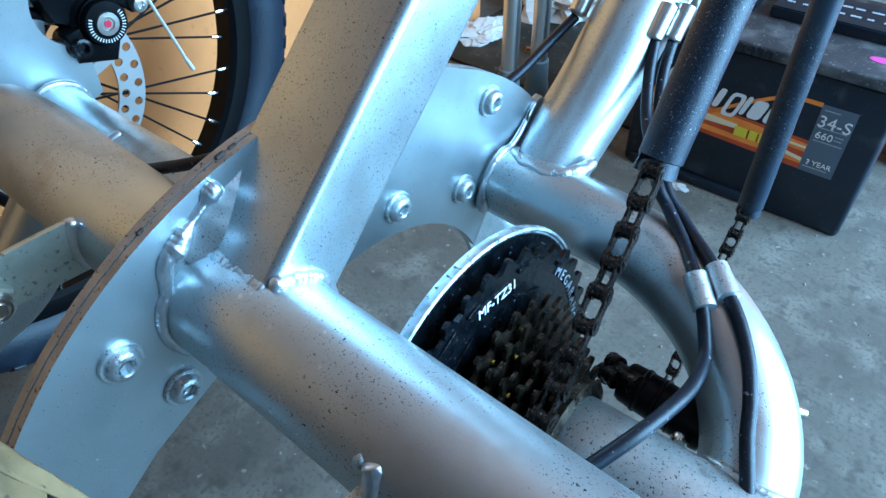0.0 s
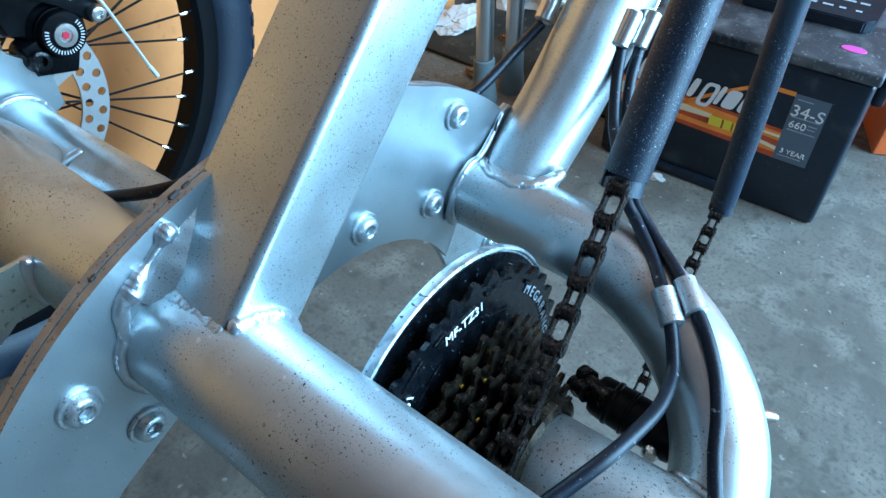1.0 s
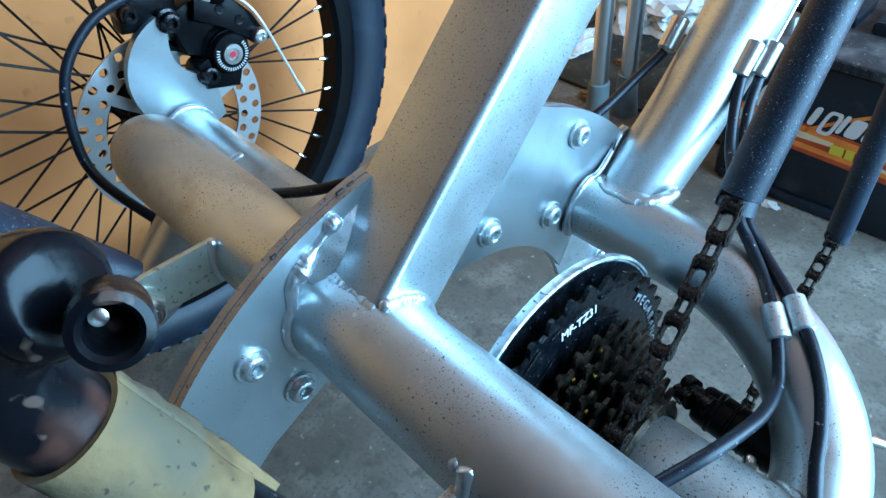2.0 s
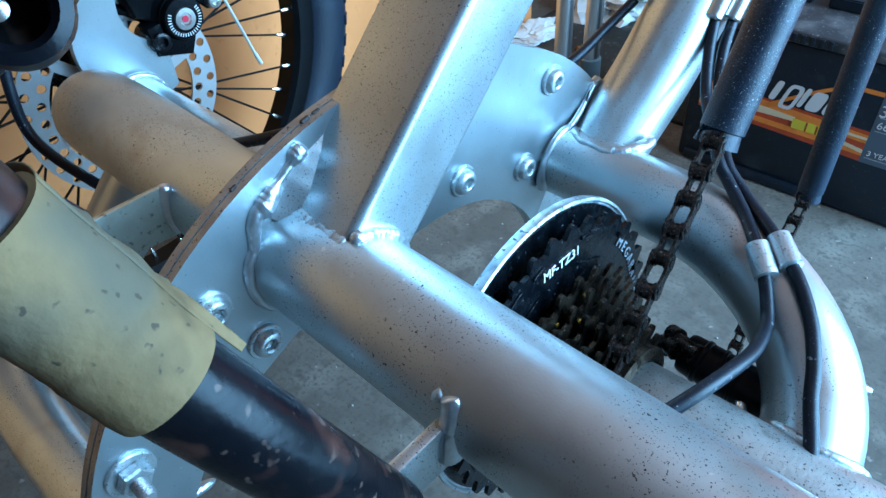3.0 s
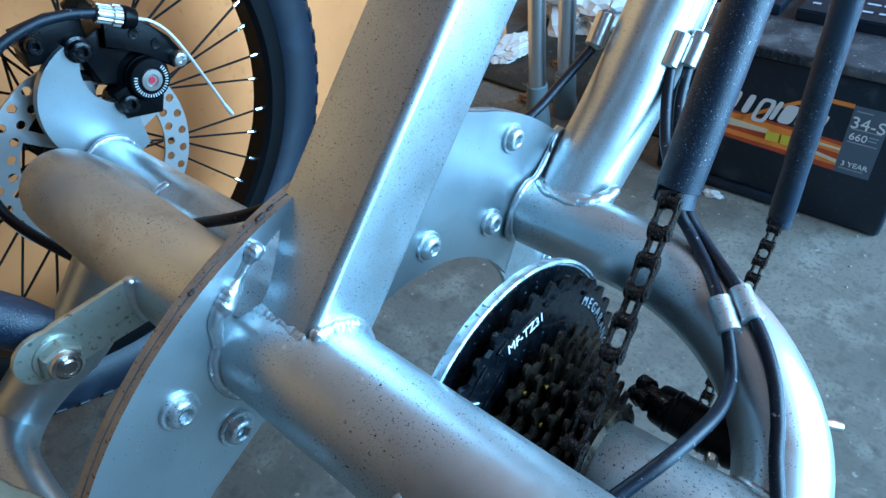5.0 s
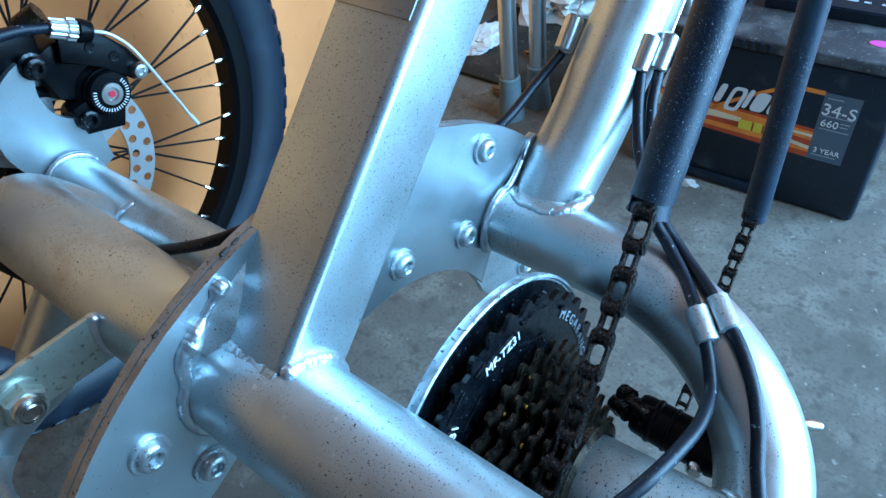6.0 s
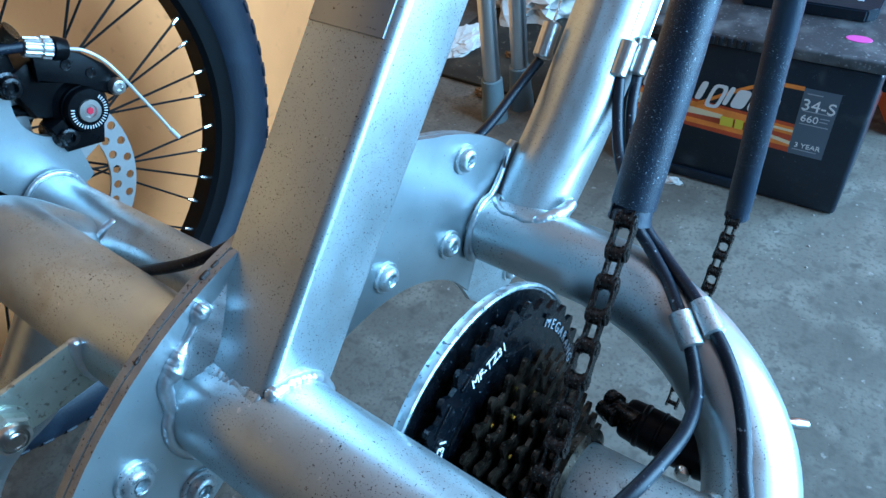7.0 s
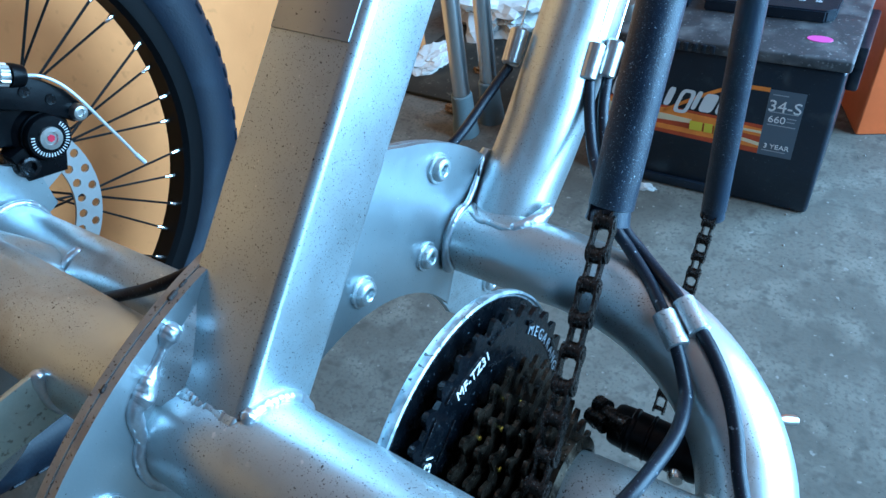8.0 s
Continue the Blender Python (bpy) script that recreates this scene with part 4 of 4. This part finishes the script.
def left_bracket():
    b = part("bracket", slab([(0.046, 0.345), (0.012, 0.346)] + arc(0.002, 0.334, 0.0125, 60, 290, 12) + [(0.046, 0.318)], -0.068, -0.065, 0.0004), GALV, trike, "galvanised bracket with a rusty nut")
    m = Matrix.Translation((-0.065, 0.0065, 0.3315))
    part("washer", lathe([(0, 0), (0.0105, 0), (0.0105, 0.0012), (0.0098, 0.0016), (0, 0.0016)], m, 32), GALV, b)
    part("nut", lathe([(0, 0.001), (0.0088, 0.001), (0.0094, 0.002), (0.0094, 0.0062), (0.0082, 0.0075), (0, 0.0075)], m @ pose(0, 0, 0, 12, 0, 0), 6), GALV, b, "dull zinc nut with rust", False)
    part("nut_collar", lathe([(0, 0.007), (0.0072, 0.007), (0.0068, 0.0098), (0.0056, 0.0104), (0.0052, 0.0094), (0, 0.0092)], m, 28), STEEL, b)
    part("bolt_end", lathe([(0, 0.008), (0.0042, 0.008), (0.0042, 0.0112), (0.0036, 0.0118), (0.003, 0.0118), (0.0028, 0.0112), (0, 0.0112)], m, 24), STEEL, b)
    weld("weld", [(-0.0655, 0.0475, 0.3455), (-0.066, 0.0458, 0.34), (-0.066, 0.0448, 0.334), (-0.066, 0.0445, 0.327), (-0.066, 0.046, 0.318)], 0.003, b, seed=21, lump=0.5, ripple=0.03)
    part("strut_arm", sweep([(-0.078, 0.012, 0.336), (-0.082, 0.004, 0.342), (-0.12, -0.03, 0.375), (-0.2, -0.08, 0.42)], [0.008, 0.0115, 0.0125, 0.0125], 20), FOAM, trike, "black textured strut end")
    weld("weld", [(-0.02, 0.0, 0.21), (-0.02, -0.02, 0.215)], 0.003, trike, seed=22)


def pipe_and_tab():
    t = part("front_tab", box((0.1022, 0.0185, 0.31), (0.107, 0.047, 0.333), 0.0008), SILVER, trike, "short welded silver tab")
    weld("weld", [(0.1045, 0.0500, 0.3425), (0.1066, 0.0488, 0.339), (0.1071, 0.0468, 0.332), (0.1066, 0.0452, 0.324), (0.1063, 0.0450, 0.314)], 0.0046, t, seed=25, ripple=0.03, lump=0.4)
    weld("weld", [(0.0995, 0.0482, 0.3355), (0.101, 0.0497, 0.339), (0.1035, 0.0497, 0.3412)], 0.0034, t, seed=26, ripple=0.02, lump=0.5, mat=SILVER)
    pts = spline(PIPE_LINE, 10)
    n = len(pts)
    p = part("folding_post", sweep(pts, [0.0086] * (n - 3) + [0.0082, 0.0074, 0.006], 40), PIPE, trike, "scuffed black steel pipe with masking tape")
    tape = pts[30:53]
    bm = sweep(tape, [0.0098 + 0.0002 * noise.noise(Vector((i * 0.6, 0, 0))) for i in range(len(tape))], 40)
    part("masking_tape", bm, TAPE, p, "dirty cream masking tape")
    # a torn strip that has lifted along one edge of the tape
    flap = bmesh.new()
    rows = []
    strip = pts[28:53]
    for i, c in enumerate(strip):
        u = i / (len(strip) - 1)
        d = (pts[29 + i] - pts[27 + i]).normalized()
        toward = Vector((0.198, -0.024, 0.54)) - c
        toward = (toward - d * toward.dot(d)).normalized()
        side = d.cross(toward)
        if side.dot(Vector((0.15, 1.2, 0.7))) < 0:
            side = -side
        ragged = 1 + 0.5 * noise.noise(Vector((u * 9, 4.2, 0)))
        row = []
        for k in range(6):
            w = k / 5
            wide = (62 if u > 0.75 else 34) * min(1.0, 0.12 + u * 3.2) * ragged
            phi = radians(26 - wide * w + 8 * (1 - u))
            r = 0.01 + (0.0012 + 0.0060 * max(0.0, u - 0.7)) * w ** 1.5 + 0.0009 * w * noise.noise(Vector((u * 14, w * 2, 1.0)))
            row.append(flap.verts.new(c + side * r * math.cos(phi) + toward * r * math.sin(phi)))
        rows.append(row)
    for a, b in zip(rows, rows[1:]):
        for k in range(5):
            flap.faces.new((a[k], a[k + 1], b[k + 1], b[k]))
    fl = part("tape_flap", flap, TAPE, p, "torn lifted tape edge")
    fl.modifiers.new("thick", "SOLIDIFY").thickness = 0.0003
    ring = frame_at((0.131, -0.0225, 0.4985), (0, 0, 1), (0.85, -0.2, 0.42)) @ pose(0, 0, 0, 0, -90, 0)
    part("end_boss", lathe([(0.0049, -0.006), (0.0052, 0.0), (0.0049, 0.0022), (0.0038, 0.0026), (0.0031, 0.0018), (0.003, -0.006), (0, -0.006)], ring, 32), PIPE, p, "open brown tube mouth")
    part("inner_screw", lathe([(0, -0.0055), (0.0013, -0.0055), (0.0012, -0.003), (0, -0.0026)], ring @ Matrix.Translation((0, 0.0012, -0.0008)), 14), NIPPLE, p)


PIPE_LINE = [(0.094, 0.03, 0.285), (0.125, 0.006, 0.36), (0.1313, -0.0106, 0.4063), (0.122, -0.0241, 0.4408), (0.1165, -0.0283, 0.4536), (0.1125, -0.033, 0.4675), (0.1105, -0.0365, 0.482), (0.111, -0.034, 0.4915), (0.1155, -0.028, 0.4965), (0.122, -0.0245, 0.4985)]
frame_tubes()
plates()
bar()
freewheel()
axle_housing()
wheel()
rotor()
caliper()
foam_sleeve((0.0955, 0.2445, 0.3285), (0.0955, 0.40, 0.605), 0.0106, "dusty black foam chain sleeve")
foam_sleeve((0.102, 0.441, 0.179), (0.1, 0.456, 0.48), 0.0092, "dusty black foam chain sleeve")
chains()
cables()
derailleur()
left_bracket()
pipe_and_tab()


# ---------- things on the floor ----------
def battery():
    o = Vector((0.149, 0.692, 0.0))
    ux = Vector((-0.999, -0.045, 0)).normalized()
    m = frame_at(o, -ux, (0, 0, 1))
    th = thing("car_battery", "black car battery with printed front label on the floor", "battery", tuple(o))
    L, D, Hh = 0.26, 0.173, 0.178
    case = part("case", box((-L, 0.0, 0.0), (0, D, Hh), 0.005, m, 3), BATTERY, th, "matt black plastic case")
    part("base_ledge", box((-L + 0.01, -0.004, 0.002), (-0.1, 0.002, 0.014), 0.0015, m), BATTERY, case)
    lid = part("lid", box((-L - 0.003, -0.003, Hh), (0.003, D + 0.003, Hh + 0.013), 0.003, m, 3), DUSTY, th, "dusty black lid with rounded lip")
    for k in range(9):
        part("lid_rib", box((-0.2 + k * 0.009, -0.0045, Hh + 0.002), (-0.195 + k * 0.009, -0.002, Hh + 0.011), 0.0006, m), BATTERY, lid)
    cover = [(-0.155, 0.068), (-0.035, 0.068), (-0.026, 0.076), (-0.026, 0.13), (-0.155, 0.13)]
    bm = bmesh.new()
    lo = [bm.verts.new(m @ Vector((x, y, Hh + 0.0132))) for x, y in cover]
    hi = [bm.verts.new(m @ Vector((x, y, Hh + 0.026))) for x, y in cover]
    bm.faces.new(lo)
    bm.faces.new(hi)
    for k in range(5):
        bm.faces.new((lo[k], lo[(k + 1) % 5], hi[(k + 1) % 5], hi[k]))
    bmesh.ops.bevel(bm, geom=bm.edges[:], offset=0.0015, segments=2, affect="EDGES")
    cell = part("cell_cover", bm, BATTERY, lid, "raised vent cover with worn print")
    rnd = random.Random(3)
    for k in range(14):
        x, y = -0.145 + (k % 7) * 0.016, 0.086 + (k // 7) * 0.02
        part("print_bar", box((x, y, Hh + 0.0262), (x + rnd.uniform(0.006, 0.013), y + 0.004, Hh + 0.0266), 0, m @ pose(0, 0, 0, 0, 0, 0)), GREY_PRINT, cell, "", False)
    part("cell_cover", box((-0.25, 0.07, Hh + 0.0132), (-0.172, 0.13, Hh + 0.026), 0.002, m), BATTERY, lid)
    part("terminal", lathe([(0, 0.0), (0.01, 0.0), (0.008, 0.018), (0, 0.018)], m @ Matrix.Translation((-0.225, 0.03, Hh + 0.0131)) @ pose(0, 0, 0, 0, -90, 0), 24), STEEL, lid)
    part("sticker", lathe([(0, 0.0), (0.0085, 0.0), (0.0083, 0.0005), (0, 0.0006)], m @ Matrix.Translation((-0.033, 0.034, Hh + 0.0131)) @ pose(0, 0, 0, 0, -90, 0) @ Matrix.Diagonal((1, 0.75, 1.4, 1)), 28), PINK, lid, "pink oval sticker")
    for k, z in enumerate((0.15, 0.13)):
        part("side_grip", box((0.0, 0.05, z), (0.012, 0.14, z + 0.03), 0.003, m), BATTERY, case)
    f = m @ pose(0, 0, 0, 90, 0, 0)

    def ribbon(name, x0, x1, mid, half, mat, lift, label="", n=24):
        """A flat printed band whose middle and half height follow functions of x."""
        bm = bmesh.new()
        rows = []
        for k in range(n + 1):
            x = x0 + (x1 - x0) * k / n
            rows.append([bm.verts.new(f @ Vector((x, mid(x) + s * half(x), lift))) for s in (-1, 1)])
        for a, b in zip(rows, rows[1:]):
            bm.faces.new((a[0], b[0], b[1], a[1]))
        e = bmesh.ops.extrude_face_region(bm, geom=bm.faces[:])["geom"]
        bmesh.ops.translate(bm, vec=f.to_3x3() @ Vector((0, 0, 0.0002)), verts=[q for q in e if isinstance(q, bmesh.types.BMVert)])
        return part(name, bm, mat, case, label, False)

    ribbon("spec_label", -0.0635, -0.029, lambda x: 0.109, lambda x: 0.04, SLATE, 0.0002, "grey specification label", 1)
    def lie(x, z_right, rise=0.0):
        return z_right + rise * (-x - 0.0635)

    ribbon("red_band", -0.245, -0.0635, lambda x: lie(x, 0.0872, 0.037), lambda x: 0.0178, DEEP_RED, 0.0002, "red printed band")
    ribbon("orange_line", -0.2, -0.0635, lambda x: 0.148 - 1.1 * max(0, -x - 0.09) ** 1.25, lambda x: 0.0024, ORANGE, 0.0005)
    ribbon("orange_streak", -0.245, -0.0635, lambda x: lie(x, 0.096, 0.05), lambda x: 0.0048, ORANGE, 0.0005)
    ribbon("orange_streak", -0.245, -0.0635, lambda x: lie(x, 0.0795, 0.02), lambda x: 0.0032, ORANGE, 0.0005)
    ribbon("cream_streak", -0.245, -0.137, lambda x: 0.0945 + 0.012 * (-x - 0.137), lambda x: 0.0026 + 0.045 * (-x - 0.137), CREAM, 0.0008)
    ribbon("cream_streak", -0.108, -0.0635, lambda x: 0.0875 - 0.16 * (0.0635 + x) - 0.006, lambda x: 0.0021, CREAM, 0.0008)
    ribbon("cream_streak", -0.108, -0.0635, lambda x: 0.0965 - 0.03 * (0.0635 + x), lambda x: 0.0014, CREAM, 0.0008)
    for x0, x1 in ((-0.1385, -0.1245), (-0.1225, -0.1135), (-0.1115, -0.104)):
        ribbon("yellow_word_shape", x0, x1, lambda x: 0.0898, lambda x: 0.0058, YELLOW, 0.001, "yellow printed word shape", 2)

    def glyph(x, w, z0, z1, ring):
        """One heavy slanted white shape of the logo: a solid block or a ring, with rounded corners."""
        bm = bmesh.new()
        cx, cz, n, t = x + w / 2, (z0 + z1) / 2, 28, 0.0042

        def at(a, dw, dh):
            c, q = math.cos(a), math.sin(a)
            px = cx + math.copysign(abs(c) ** 0.5, c) * dw
            pz = cz + math.copysign(abs(q) ** 0.5, q) * dh
            return bm.verts.new(f @ Vector((px + 0.3 * (pz - z0), pz, 0.0012)))

        rim = [at(2 * math.pi * k / n, w / 2, (z1 - z0) / 2) for k in range(n)]
        if ring:
            hole = [at(2 * math.pi * k / n, w / 2 - t, (z1 - z0) / 2 - t) for k in range(n)]
            for k in range(n):
                bm.faces.new((rim[k], rim[(k + 1) % n], hole[(k + 1) % n], hole[k]))
        else:
            bm.faces.new(rim)
        part("white_logo_shape", bm, WHITE, case, "", False)

    for x, w, z0, z1, ring in ((-0.232, 0.018, 0.112, 0.142, 0), (-0.21, 0.014, 0.111, 0.135, 0), (-0.193, 0.015, 0.111, 0.135, 1), (-0.171, 0.0075, 0.110, 0.134, 0), (-0.16, 0.0165, 0.103, 0.134, 1), (-0.1405, 0.0055, 0.110, 0.134, 0), (-0.1325, 0.015, 0.109, 0.133, 0), (-0.115, 0.016, 0.109, 0.132, 1), (-0.096, 0.008, 0.108, 0.131, 0)):
        glyph(x, w, z0, z1, ring)
    for text, x, z, s, mt in (("34-S", -0.0463, 0.130, 0.0185, WHITE), ("660", -0.0515, 0.1145, 0.0115, WHITE), ("3 YEAR", -0.046, 0.081, 0.0082, WHITE)):
        lettering(text, s, mt, f @ Matrix.Translation((x, z, 0.0006)), case)
    for x0, x1, z in ((-0.06, -0.045, 0.1435), (-0.06, -0.032, 0.1235), (-0.06, -0.032, 0.108), (-0.042, -0.033, 0.118), (-0.042, -0.034, 0.114), (-0.06, -0.036, 0.0755)):
        ribbon("print_bar", x0, x1, lambda x: z, lambda x: 0.0005, GREY_PRINT, 0.0005, "", 1)


def walker():
    th = thing("walking_frame", "aluminium walking frame legs with grey rubber tips", "walker", (-0.29, 0.7, 0))
    for (x, y) in ((-0.297, 0.684), (-0.28, 0.728)):
        leg = part("leg", sweep([(x, y, 0.03), (x + 0.0, y + 0.002, 0.6)], 0.0115, 28), ALU, th, "bright aluminium leg")
        part("rubber_tip", lathe([(0, 0.0), (0.019, 0.0), (0.018, 0.012), (0.0155, 0.03), (0.0145, 0.062), (0.012, 0.064)], Matrix.Translation((x, y, 0)) @ pose(0, 0, 0, 0, -90, 0), 28), GREYRUB, leg, "grey rubber tip")


def cardboard():
    th = thing("cardboard_sheet", "large plain brown cardboard sheet standing behind the wheel", "cardboard", (-0.5, 0.2, 0))
    part("panel", box((-0.506, -0.7, 0.0), (-0.5, 0.88, 0.9), 0.001), CARD, th)
    part("side_flap", box((-0.8, 0.876, 0.0), (-0.507, 0.882, 0.9), 0.001), CARD, th)


def orange_post():
    th = thing("orange_box", "bright orange plastic box standing behind the battery", "box", (0.17, 0.88, 0))
    m = Matrix.Translation((0.166, 0.868, 0)) @ pose(0, 0, 0, 0, 0, 24)
    part("body", box((0.0, 0.0, 0.0), (0.22, 0.16, 0.42), 0.003, m, 3), ORANGE_PLASTIC, th)


def crumpled(name, label, category, centre, size, seed, mat):
    """A crumpled sheet: a ball of paper or film pressed flat on the floor."""
    bm = bmesh.new()
    bmesh.ops.create_icosphere(bm, subdivisions=4, radius=1.0)
    for v in bm.verts:
        n = noise.noise(v.co * 1.7 + Vector((seed, 0, 0))) * 0.5 + noise.noise(v.co * 5 + Vector((0, seed, 0))) * 0.25
        q = v.co * (1 + n)
        v.co = Vector((centre[0] + q.x * size[0], centre[1] + q.y * size[1], max(0.0, centre[2] + q.z * size[2])))
    ob = part(name, bm, mat, None, label, False)
    return tagged(ob, label, category)


def clutter():
    # thin added sheet, not a real mat: paints the far floor's shadow and darkness
    tagged(part("dark_floor_sheet", box((-0.49, 0.74, 0.0), (-0.13, 1.6, 0.006), 0.002), SHADOW_FLOOR), "added dark sheet standing for the shadowed dark floor", "mat")
    crumpled("plastic_bag", "crumpled white plastic bag on dark shadowed floor", "bag", (-0.42, 1.02, 0.03), (0.1, 0.09, 0.05), 3.0, PAPER)
    crumpled("plastic_bag", "crumpled pale plastic bag on dark shadowed floor", "bag", (-0.2, 1.12, 0.03), (0.12, 0.08, 0.05), 9.0, PAPER)
    crumpled("paper_scrap", "small torn white paper scrap on the floor", "paper", (-0.46, 0.84, 0.008), (0.035, 0.05, 0.008), 5.0, PAPER)
    crumpled("paper_scrap", "tiny white paper scrap beside the battery", "paper", (-0.027, 0.667, 0.002), (0.012, 0.006, 0.003), 6.0, PAPER)
    for k, (x, y) in enumerate(((-0.232, 0.715), (-0.215, 0.735), (-0.36, 0.83), (-0.34, 0.72), (-0.26, 0.86))):
        crumpled("dry_leaf", "small curled brown dry leaf on the floor", "leaf", (x, y, 0.008), (0.011 + 0.003 * (k % 2), 0.007, 0.007), 11.0 + k, LEAF)
    rnd = random.Random(8)
    bm = bmesh.new()
    for _ in range(260):
        x, y, r = rnd.uniform(-0.45, 0.7), rnd.uniform(0.15, 1.1), rnd.choice((0.0005, 0.0006, 0.0008, 0.0012))
        made = bmesh.ops.create_icosphere(bm, subdivisions=1, radius=r)["verts"]
        bmesh.ops.translate(bm, vec=(x, y, r * 0.4), verts=made)
    tagged(part("floor_grit", bm, GRIT, smooth=False), "pale grit and crumbs scattered over the concrete", "grit", kind="stuff")


battery()
walker()
cardboard()
orange_post()
clutter()
